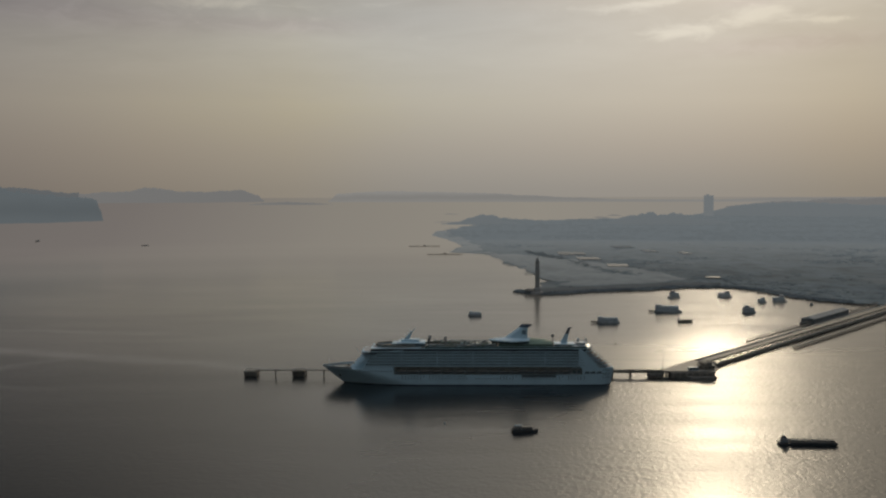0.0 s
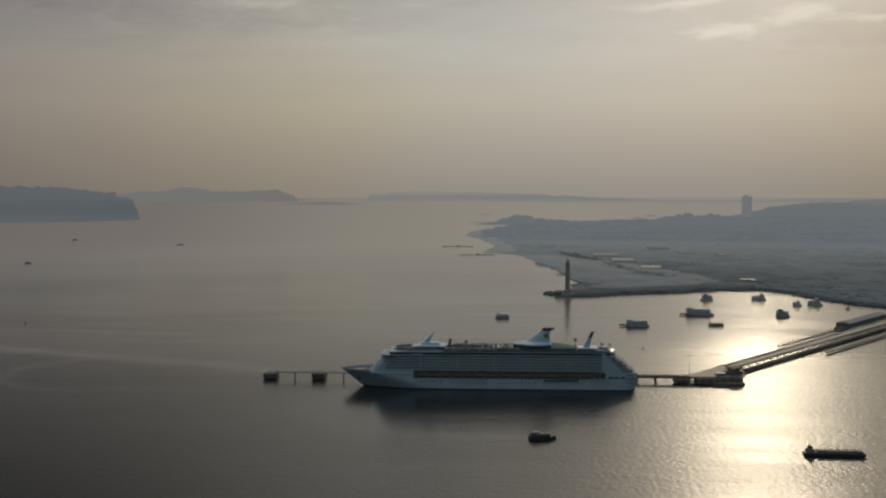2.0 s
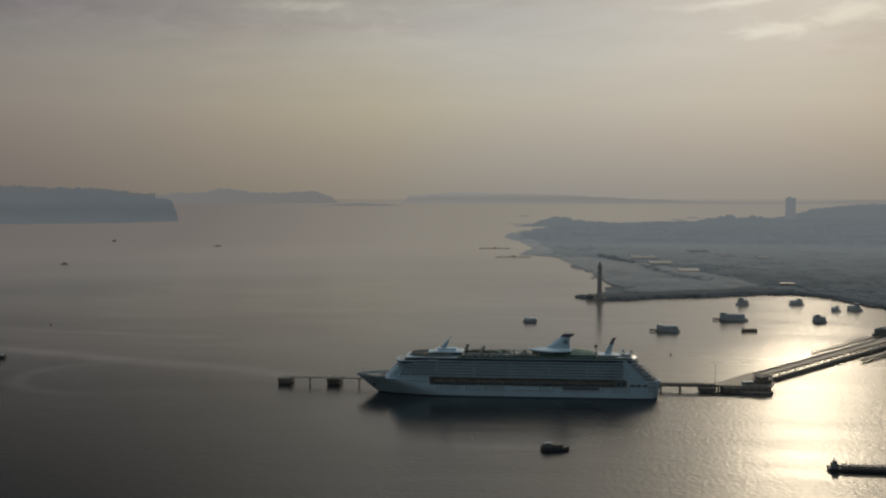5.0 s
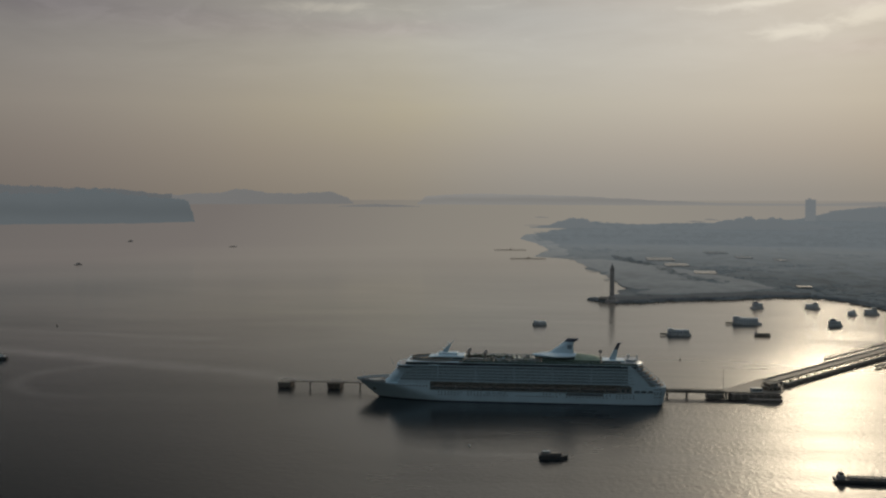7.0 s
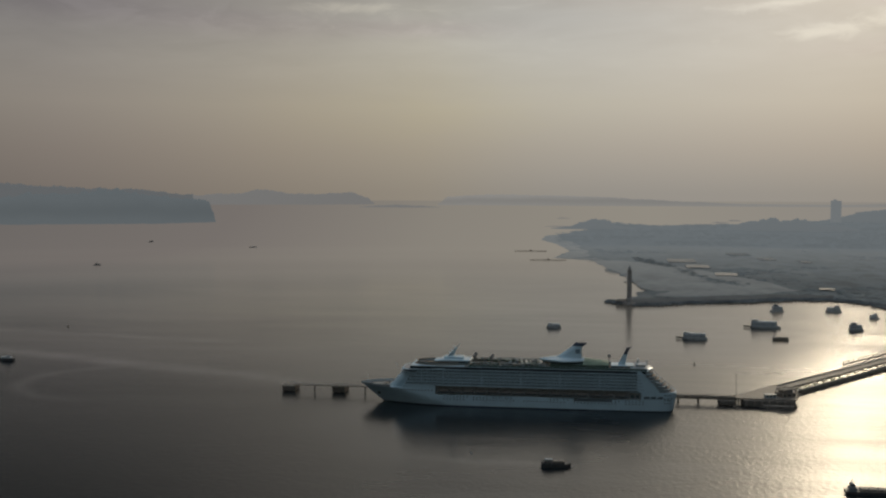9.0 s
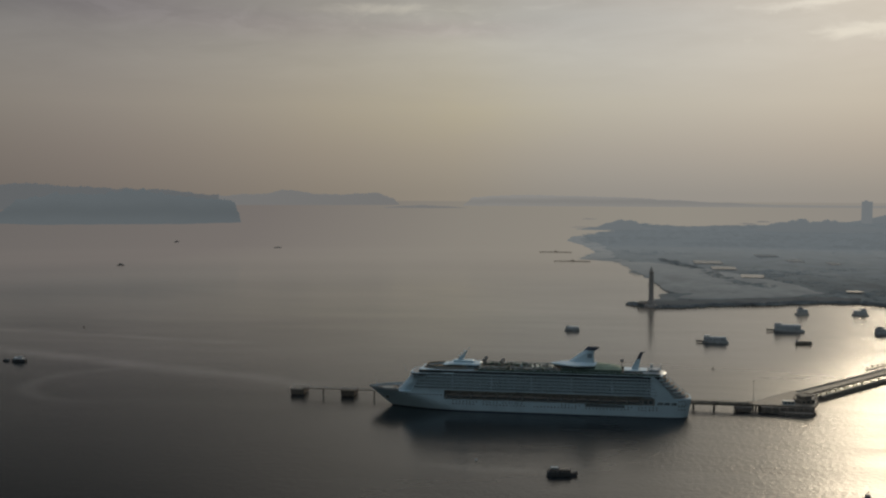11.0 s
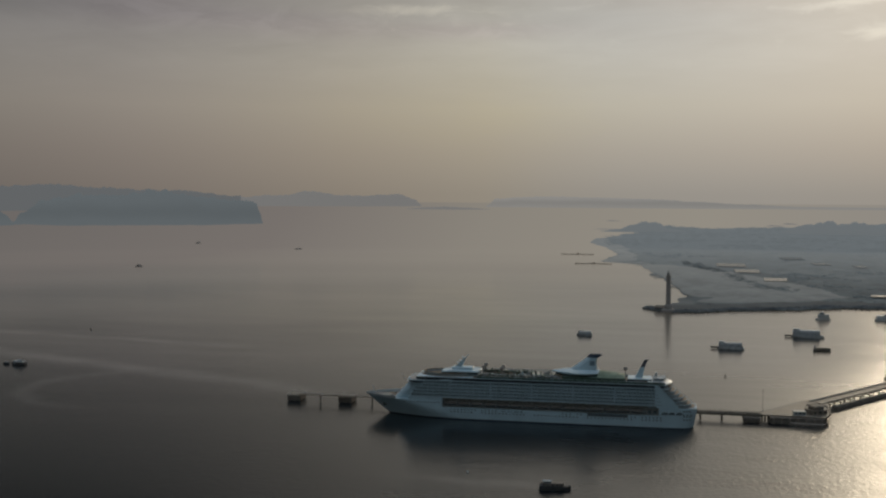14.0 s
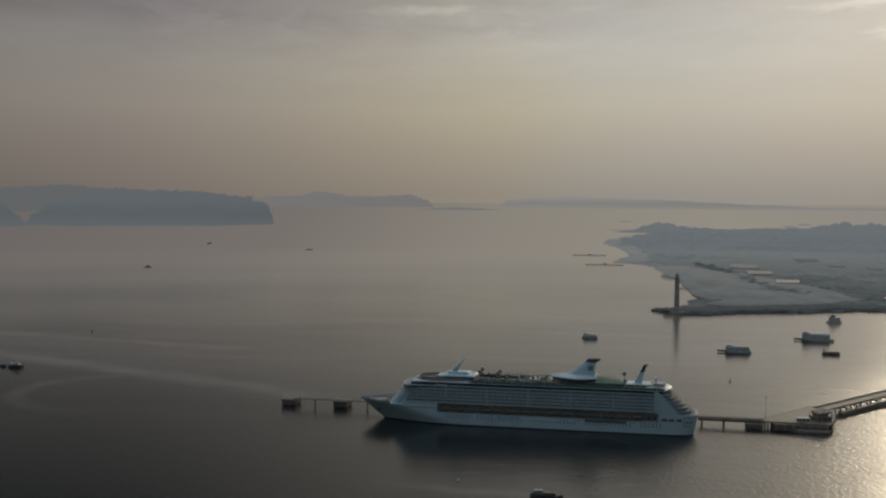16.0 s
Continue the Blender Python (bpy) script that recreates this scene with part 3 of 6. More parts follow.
def sheet(name, poly, count, z_edge, z_in, relief, mat, label, seed, reach=0.0):
    """A piece of low ground with a sloping shore."""
    from mathutils.geometry import delaunay_2d_cdt
    rnd = random.Random(seed)
    pts = [Vector(p) for p in poly]
    n = len(pts)
    lo, hi = math.log(1900), math.log(11500)
    while len(pts) < n + count:
        p = Vector(polar(rnd.uniform(-3, 28), math.exp(rnd.uniform(lo, hi))))
        if inside(p, poly):
            pts.append(p)
    vs, es, fs = delaunay_2d_cdt(pts, [(i, (i + 1) % n) for i in range(n)], [], 0, 1e-4)[:3]
    bm = new_bm()
    out = []
    ring = {(round(p[0], 2), round(p[1], 2)) for p in poly}
    for v in vs:
        edge = (round(v.x, 2), round(v.y, 2)) in ring
        z = z_edge if edge else z_in + relief * noise.noise(Vector((v.x * 0.004, v.y * 0.004, 1.3)))
        out.append(bm.verts.new(far(v.x, v.y, z)[0]))
    for f in fs:
        c = sum((vs[i] for i in f), Vector((0, 0))) / len(f)
        if inside(c, poly):
            fc = bm.faces.new([out[i] for i in f])
            if fc.normal.z < 0:
                fc.normal_flip()
            fc.smooth = True
    bmesh.ops.recalc_face_normals(bm, faces=bm.faces[:])
    if sum(f.normal.z for f in bm.faces) < 0:
        bmesh.ops.reverse_faces(bm, faces=bm.faces[:])
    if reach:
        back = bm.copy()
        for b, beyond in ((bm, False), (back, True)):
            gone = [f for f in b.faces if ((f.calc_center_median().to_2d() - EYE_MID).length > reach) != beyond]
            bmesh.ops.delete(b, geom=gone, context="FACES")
        mesh_thing("backdrop_land", back, M_FARLAND, "far coastal flats fading into painted haze", "ground", kind="structure")
    return mesh_thing(name, bm, mat, label, "ground", kind="structure")


coast = wiggle(COAST, 25, 3, 3)
sheet("ground", coast, 1500, -1.0, 3.0, 2.0, M_LAND, "low coastal flats of grey-green scrub with haze painted in", 5, 2350.0)
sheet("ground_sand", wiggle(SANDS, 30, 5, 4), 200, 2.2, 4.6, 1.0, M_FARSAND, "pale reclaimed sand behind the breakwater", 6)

BANK = [(104, 1030), (119, 1003), (144, 970), (197, 982), (253, 1022), (364, 1061), (460, 1116), (540, 1122), (560, 1200), (500, 1215), (420, 1192), (300, 1132), (215, 1095), (170, 1075), (128, 1062)]
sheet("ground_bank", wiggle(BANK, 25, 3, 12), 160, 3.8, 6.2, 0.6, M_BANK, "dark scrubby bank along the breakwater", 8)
BEACH = [(-158, 4300), (-162, 3785), (-80, 3395), (-6, 2852), (-58, 2456), (-3, 2413), (60, 2336), (110, 2350), (60, 2480), (58, 2860), (0, 3420), (-70, 3830), (-100, 4290)]
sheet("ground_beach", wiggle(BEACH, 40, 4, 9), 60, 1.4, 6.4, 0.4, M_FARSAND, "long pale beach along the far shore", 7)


def clump(bm, c, r, rz, rnd):
    """One small rough crown of twenty faces."""
    phi = (1 + 5 ** 0.5) / 2
    base = [(-1, phi, 0), (1, phi, 0), (-1, -phi, 0), (1, -phi, 0), (0, -1, phi), (0, 1, phi), (0, -1, -phi), (0, 1, -phi),
            (phi, 0, -1), (phi, 0, 1), (-phi, 0, -1), (-phi, 0, 1)]
    tri = [(0, 11, 5), (0, 5, 1), (0, 1, 7), (0, 7, 10), (0, 10, 11), (1, 5, 9), (5, 11, 4), (11, 10, 2), (10, 7, 6), (7, 1, 8),
           (3, 9, 4), (3, 4, 2), (3, 2, 6), (3, 6, 8), (3, 8, 9), (4, 9, 5), (2, 4, 11), (6, 2, 10), (8, 6, 7), (9, 8, 1)]
    a = rnd.uniform(0, 6.28)
    ca, sa = math.cos(a), math.sin(a)
    vs = []
    for x, y, z in base:
        k = rnd.uniform(0.65, 1.15) / 1.9
        vs.append((c[0] + (x * ca - y * sa) * r * k, c[1] + (x * sa + y * ca) * r * k, c[2] + z * rz * k))
    i0 = len(bm[0])
    bm[0].extend(vs)
    bm[1].extend([(i0 + i, i0 + j, i0 + k) for i, j, k in tri])


def stuff_from(name, lists, mat, label, category):
    me = bpy.data.meshes.new(name)
    me.from_pydata(lists[0], [], lists[1])
    me.polygons.foreach_set("use_smooth", [True] * len(me.polygons))
    me.materials.append(mat)
    return tagged(new(name, me), label, category, kind="stuff")


def make_woods():
    rnd = random.Random(11)
    lists, beyond = ([], []), ([], [])
    n = 0
    while n < 4200:
        az, D = rnd.uniform(-2, 26), math.exp(rnd.uniform(math.log(1950), math.log(10000)))
        x, y = polar(az, D)
        if not inside((x, y), COAST) or inside((x, y), SANDS) or (x < 330 and y < 1500):
            continue
        d = noise.noise(Vector((x * 0.003, y * 0.003, 7.0)))
        if d < -0.05 + 0.1 * rnd.random() and rnd.random() < 0.85:
            continue
        r = rnd.uniform(5, 13)
        h = rnd.uniform(2, 4.5) * (1.0 + max(0.0, d))
        p, k = far(x, y, 2.3)
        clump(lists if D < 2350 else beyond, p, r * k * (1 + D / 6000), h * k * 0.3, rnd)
        n += 1
    n = 0
    while n < 1700:
        x, y = polar(rnd.uniform(5, 26), rnd.uniform(1950, 2400))
        if not inside((x, y), COAST) or inside((x, y), SANDS) or (x < 330 and y < 1500):
            continue
        p = far(x, y, 2.7)[0]
        clump(lists, p, rnd.uniform(11, 24), rnd.uniform(0.6, 1.1), rnd)
        n += 1
    # a hedge of taller scrub across the reclaimed sand
    for (x0, y0), (x1, y1) in zip(HEDGE, HEDGE[1:]):
        for i in range(64):
            f = (i + rnd.random()) / 64
            clump(lists, (x0 + (x1 - x0) * f + rnd.gauss(0, 10), y0 + (y1 - y0) * f + rnd.gauss(0, 34), 4.5), rnd.uniform(6, 13), rnd.uniform(0.25, 0.6), rnd)
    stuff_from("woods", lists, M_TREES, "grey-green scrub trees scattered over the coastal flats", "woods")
    stuff_from("far_woods", beyond, M_FARWOODS, "far woods on the flats fading into painted haze", "woods")


make_woods()


def make_riprap():
    rnd = random.Random(21)
    lists = ([], [])
    line = [(100, 1036), (118, 1003), (144, 972), (197, 984), (253, 1024), (364, 1063), (460, 1117), (544, 1123), (598, 1064), (622, 954), (650, 862), (700, 804)]
    for (x0, y0), (x1, y1) in zip(line, line[1:]):
        L = math.hypot(x1 - x0, y1 - y0)
        for i in range(int(L * 3.4)):
            f, o = rnd.random(), rnd.uniform(-7, 24)
            x, y = x0 + (x1 - x0) * f - (y1 - y0) / L * o, y0 + (y1 - y0) * f + (x1 - x0) / L * o
            clump(lists, (x, y, 0.4 + 4.4 * max(0.0, 1 - abs(o - 7) / 15) + rnd.uniform(-0.3, 0.5)), rnd.uniform(2.0, 4.4), rnd.uniform(1.4, 2.6), rnd)
    stuff_from("riprap", lists, M_ROCK, "dark riprap boulders heaped along the breakwater", "rocks")


make_riprap()


def make_ponds():
    rnd = random.Random(4)
    m = material("pond_water", (0.05, 0.06, 0.06), 0.12, spread=0.1, scale=0.01, fine=0.05)
    for x, y, L, W in ((340, 2300, 84, 150), (366, 2040, 66, 120), (410, 1745, 54, 100), (612, 2420, 46, 110), (705, 2300, 26, 90), (574, 1340, 34, 36),
                       (560, 2690, 70, 110)):
        bm = new_bm()
        pts = [(-L / 2, -W / 2), (L / 2, -W / 2), (L / 2, W / 2), (-L / 2, W / 2)]
        pts = wiggle(pts, 14, 3, rnd.randint(0, 99))
        solid(bm, [[(px, py, 0) for px, py in pts], [(px, py, 0.8) for px, py in pts]])
        mesh_thing("pond", bm, m, "shallow rectangular pond shining among the scrub", "pond", pose(x, y, 5.6, 0, 0, rnd.uniform(-6, 6)), group="ponds on the flats")


make_ponds()


# ---- islands and hills ----
def ridge(name, D, depth, profile, mat, label, category, rough=0.12, seed=1, kind="structure"):
    """A wooded ridge: profile is (bearing in degrees, height in metres)."""
    bm = new_bm()
    az0, az1 = profile[0][0], profile[-1][0]
    n = max(24, int((az1 - az0) * 36))
    rings = []
    rows = ((-0.5, 0.0), (-0.46, 0.30), (-0.36, 0.62), (-0.2, 0.88), (0.0, 1.0), (0.25, 0.8), (0.5, 0.0))
    for i in range(n + 1):
        az = az0 + (az1 - az0) * i / n
        for (a, za), (b, zb) in zip(profile, profile[1:]):
            if a <= az <= b:
                f = (az - a) / (b - a)
                f = f * f * (3 - 2 * f)
                h = za + (zb - za) * f
        ring = []
        taper = min(1.0, 0.25 + 3.0 * min(i, n - i) / n)
        for off, k in rows:
            q = Vector((az * 5.0, off * 3.0, seed))
            bumpy = 1 + rough * noise.noise(q * 0.45) + 0.6 * rough * noise.noise(q * 1.3) + 0.45 * rough * noise.noise(q * 3.0) + 0.3 * rough * noise.noise(q * 7.0)
            shore = depth * 0.1 * noise.noise(Vector((az * 2.0, seed, off)))
            x, y = polar(az, D + depth * off * taper + shore)
            ring.append(far(x, y, h * k * bumpy if k > 0 else -6.0)[0])
        rings.append(ring)
    solid(bm, rings, caps=True, closed=False)
    bmesh.ops.recalc_face_normals(bm, faces=bm.faces[:])
    for f in bm.faces:
        f.smooth = True
    return mesh_thing(name, bm, mat, label, category, kind=kind)


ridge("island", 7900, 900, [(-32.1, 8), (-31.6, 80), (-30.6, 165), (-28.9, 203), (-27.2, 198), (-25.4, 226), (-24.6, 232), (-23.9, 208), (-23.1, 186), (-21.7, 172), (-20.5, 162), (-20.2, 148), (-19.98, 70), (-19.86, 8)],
      M_ISLE, "wooded island with a blunt headland, blue-grey with painted haze", "island", 0.10, 2)
ridge("island", 7700, 600, [(-37.5, 150), (-34.5, 170), (-33.1, 150), (-32.4, 70), (-32.0, 20)], M_ISLE, "small steep wooded island, blue-grey with painted haze", "island", 0.10, 3)
ridge("backdrop_west", 14500, 1500, [(-36, 250), (-33, 290), (-30.5, 330), (-28, 280), (-24, 250), (-21, 180)], M_FARWEST, "far hills fading into painted haze", "hills", 0.08, 4)
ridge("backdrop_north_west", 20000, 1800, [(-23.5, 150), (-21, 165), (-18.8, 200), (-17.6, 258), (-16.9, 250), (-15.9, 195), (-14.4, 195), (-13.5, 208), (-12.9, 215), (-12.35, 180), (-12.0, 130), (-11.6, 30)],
      M_FAR, "long low far island with painted haze", "hills", 0.10, 5)
ridge("backdrop_north", 15800, 500, [(-12.4, 8), (-11.4, 30), (-10.4, 40), (-9.2, 26), (-8.0, 6)], M_FAR, "thin low strip of far coast with painted haze", "hills", 0.15, 6)
ridge("backdrop_far_north", 19000, 1400, [(-8.2, 30), (-7.6, 150), (-6.4, 178), (-4.5, 186), (-2, 172), (0.6, 150), (2.5, 110), (5, 70), (8, 36), (12, 30), (16, 60), (26, 90)], M_FAR2, "pale far coast almost lost in painted haze", "hills", 0.08, 7)
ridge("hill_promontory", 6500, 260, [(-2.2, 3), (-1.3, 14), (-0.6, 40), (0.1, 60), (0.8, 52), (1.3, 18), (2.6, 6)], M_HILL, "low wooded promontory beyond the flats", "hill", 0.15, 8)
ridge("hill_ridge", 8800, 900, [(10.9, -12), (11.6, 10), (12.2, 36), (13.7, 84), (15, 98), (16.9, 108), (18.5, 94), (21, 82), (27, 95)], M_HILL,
      "wooded ridge behind the coastal flats with painted haze", "hill", 0.10, 9)
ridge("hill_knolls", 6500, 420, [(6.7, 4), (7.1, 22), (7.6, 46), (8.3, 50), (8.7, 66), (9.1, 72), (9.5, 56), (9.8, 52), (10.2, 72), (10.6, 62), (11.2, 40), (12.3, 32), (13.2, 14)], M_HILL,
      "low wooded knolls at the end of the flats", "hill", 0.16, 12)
ridge("hill_back", 10500, 900, [(13.0, 50), (16, 95), (19, 118), (22, 132), (27, 150)], M_FAR, "higher hills behind the ridge, pale with painted haze", "hill", 0.10, 10)

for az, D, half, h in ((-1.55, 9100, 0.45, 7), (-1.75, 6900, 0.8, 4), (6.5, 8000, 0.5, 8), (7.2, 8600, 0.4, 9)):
    ridge("islet", D, 90, [(az - half, 1), (az - 0.3 * half, h), (az + 0.4 * half, 0.7 * h), (az + half, 1)], M_FAR, "thin low sandbar on the far water with painted haze", "islet", 0.2, 20)


def make_tower_block():
    p, k = far(*polar(12.1, 8600), 8.0)
    t = thing("apartment_tower", "tall slab-shaped tower block standing alone before the ridge", "building", Matrix.Translation(p) @ pose(0, 0, 0, 0, 0, -12) @ Matrix.Scale(k, 4))
    bm = new_bm()
    box(bm, -38, 38, -14, 14, -12, 150)
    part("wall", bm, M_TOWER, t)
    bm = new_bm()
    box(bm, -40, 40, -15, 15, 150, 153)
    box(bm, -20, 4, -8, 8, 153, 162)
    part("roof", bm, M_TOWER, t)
    bm = new_bm()
    box(bm, -2.2, 2.2, -0.3, 0.3, -1.3, 1.3)
    me = bpy.data.meshes.new("window")
    bm.to_mesh(me)
    bm.free()
    me.materials.append(M_TOWERGLASS)
    for i in range(9):
        for j in range(14):
            share("window", me, t, -32 + 8 * i, -14.1, 14 + 9.3 * j)


make_tower_block()


def make_beacon():
    t = thing("beacon_tower", "tall slender dark stone beacon tower standing on the breakwater tip", "tower", pose(142, 978, 3.0))
    def ring(r, z, n=8):
        return [(r * math.cos(2 * math.pi * (i + 0.5) / n), r * math.sin(2 * math.pi * (i + 0.5) / n), z) for i in range(n)]
    bm = new_bm()
    solid(bm, [ring(13, -2.5), ring(13, 2.5), ring(12, 3.2)])
    part("plinth", bm, M_STONE, t)
    bm = new_bm()
    solid(bm, [ring(7.5, 3.2), ring(7.2, 10), ring(5.2, 11.5)])
    part("base", bm, M_STONE, t)
    bm = new_bm()
    solid(bm, [ring(5.0, 11), ring(4.7, 30), ring(4.3, 55), ring(4.1, 61)])
    part("shaft", bm, M_STONE, t)
    bm = new_bm()
    solid(bm, [ring(3.9, 61), ring(5.2, 63), ring(5.2, 64.2), ring(3.2, 64.2)])
    part("gallery", bm, M_STONE, t)
    bm = new_bm()
    solid(bm, [ring(2.8, 64.2), ring(2.8, 68.5), ring(3.3, 68.7), ring(0.5, 72.5), ring(0.2, 75.5)])
    part("lantern", bm, M_STONE, t)
    h = thing("beacon_house", "low dark keeper's building beside the beacon tower", "building", pose(128, 992, 3.0, 0, 0, -30))
    bm = new_bm()
    box(bm, -9, 9, -5, 5, -1.5, 5)
    part("wall", bm, M_ROCK, h)
    bm = new_bm()
    solid(bm, [[(-10, -6, 5), (10, -6, 5), (10, 6, 5), (-10, 6, 5)], [(-8, -0.3, 8.5), (8, -0.3, 8.5), (8, 0.3, 8.5), (-8, 0.3, 8.5)]])
    part("roof", bm, M_RUST, h)


make_beacon()


def make_pontoon(x, y, L, W, rz, label):
    t = thing("pontoon_pier", label, "pier", pose(x, y, 0, 0, 0, rz), group="long low piers off the far beach")
    bm = new_bm()
    box(bm, -L / 2, L / 2, -W / 2, W / 2, 2.0, 4.2, 0.4)
    part("deck", bm, M_RUST, t)
    bm = new_bm()
    box(bm, -3, 5, -W / 2 + 1, W / 2 - 1, 4.2, 7.5, 0.3)
    part("shed", bm, M_RUST, t)
    bm = new_bm()
    rod(bm, (0, 0, -3), (0, 0, 2.2), 0.8)
    me = bpy.data.meshes.new("pile")
    bm.to_mesh(me)
    bm.free()
    me.materials.append(M_RUST)
    n = int(L / 10)
    for i in range(n + 1):
        for sy in (-1, 1):
            share("pile", me, t, -L / 2 + 2 + (L - 4) * i / n, sy * (W / 2 - 1.2), 0)


make_pontoon(-152, 2806, 114, 14, 1, "long low dark pier lying off the far beach")
make_pontoon(-68, 2297, 112, 12, 2, "long low dark pier with a small shed, off the far beach")


# ---- berth: mooring dolphins, catwalk, platform, trestle ----
def mesh_of(name, bm, mat):
    me = bpy.data.meshes.new(name)
    bm.to_mesh(me)
    bm.free()
    me.materials.append(mat)
    return me


def rail(bm, a, b, h=1.1, gap=3.0, r=0.05):
    """A handrail of posts and two bars from a to b."""
    a, b = Vector(a), Vector(b)
    n = max(1, int((b - a).length / gap))
    for i in range(n + 1):
        p = a.lerp(b, i / n)
        rod(bm, p, p + Vector((0, 0, h)), r, n=4)
    for k in (0.55, 1.0):
        rod(bm, a + Vector((0, 0, h * k)), b + Vector((0, 0, h * k)), r, n=4)
    return bm


def make_dolphin(x, y):
    t = thing("mooring_dolphin", "square concrete mooring dolphin on dark piles in the water", "mooring dolphin", pose(x, y, 0), group="mooring dolphins ahead of the ship")
    bm = new_bm()
    box(bm, -7.4, 7.4, -9.6, 9.6, 5.2, 6.4, 0.4)
    part("cap", bm, M_CONC, t)
    bm = new_bm()
    box(bm, -7.1, 7.1, -9.3, 9.3, 0.6, 5.2, 0.3)
    part("skirt", bm, M_PILE, t)
    pile = mesh_of("pile", rod(new_bm(), (0, 0, -5), (0, 0, 0.6), 0.9), M_RUST)
    for i in range(3):
        for j in range(4):
            share("pile", pile, t, -5.6 + 5.6 * i, -8.1 + 5.4 * j, 0)
    bm = new_bm()
    for k in range(2):
        rod(bm, (-3 + 6 * k, -6, 6.3), (-3 + 6 * k, -6, 7.5), 0.45)
        ball(bm, (-3 + 6 * k, -6, 7.6), 0.6, 8, 4, 0.6)
    part("bollard", bm, M_RUST, t)
    bm = new_bm()
    rail(bm, (-7, 9.2, 6.4), (7, 9.2, 6.4))
    rail(bm, (-7, -9, 6.4), (-7, 9.2, 6.4))
    part("handrail", bm, M_STEEL, t)


make_dolphin(-244.5, 43)
make_dolphin(-190, 43)


def make_catwalk():
    t = thing("catwalk", "narrow brown steel catwalk on thin piles over the water", "catwalk")
    bm = new_bm()
    box(bm, -238, 158, 31.2, 33.6, 7.2, 8.0)
    part("deck", bm, M_RUST, t)
    for y in (31.3, 33.5):
        bm = new_bm()
        rail(bm, (-238, y, 8.0), (158, y, 8.0), gap=6.0)
        part("handrail", bm, M_STEEL, t)
    pile = mesh_of("pile", rod(new_bm(), (0, 0, -5), (0, 0, 7.2), 0.75), M_RUST)
    cap = mesh_of("crosshead", box(new_bm(), -0.9, 0.9, -1.8, 1.8, 6.5, 7.2), M_RUST)
    for x in (-215.5, -161, -107, -53, 1, 55, 109):
        share("pile", pile, t, x, 32.4, 0)
        share("crosshead", cap, t, x, 32.4, 0)


make_catwalk()


def make_stern_walkway():
    t = thing("access_bridge", "steel access bridge with a pipe rack leading to the berth platform", "bridge")
    bm = new_bm()
    box(bm, 158.5, 219, 28, 37, 5.4, 6.9)
    part("deck", bm, M_DECK, t)
    for y in (28.3, 36.7):
        bm = new_bm()
        box(bm, 158.5, 219, y - 0.3, y + 0.3, 6.9, 7.7)
        for i in range(20):
            x = 159 + 3.05 * i
            box(bm, x - 0.12, x + 0.12, y - 0.12, y + 0.12, 7.7, 8.6)
        box(bm, 158.5, 219, y - 0.1, y + 0.1, 8.55, 8.75)
        part("parapet", bm, M_CONC, t)
    bm = new_bm()
    for y in (34.0, 35.0):
        rod(bm, (158.5, y, 7.3), (219, y, 7.3), 0.35)
    part("pipe", bm, M_RUST, t)
    pile = mesh_of("pile", rod(new_bm(), (0, 0, -5), (0, 0, 5.4), 0.8), M_RUST)
    for x in (162, 181.8):
        for y in (29.2, 35.8):
            share("pile", pile, t, x, y, 0)


make_stern_walkway()

TD, TN = Vector((0.6, 0.8)), Vector((0.8, -0.6))      # along and across the trestle


def so(s, o):
    p = TD * s + TN * o
    return p.x, p.y


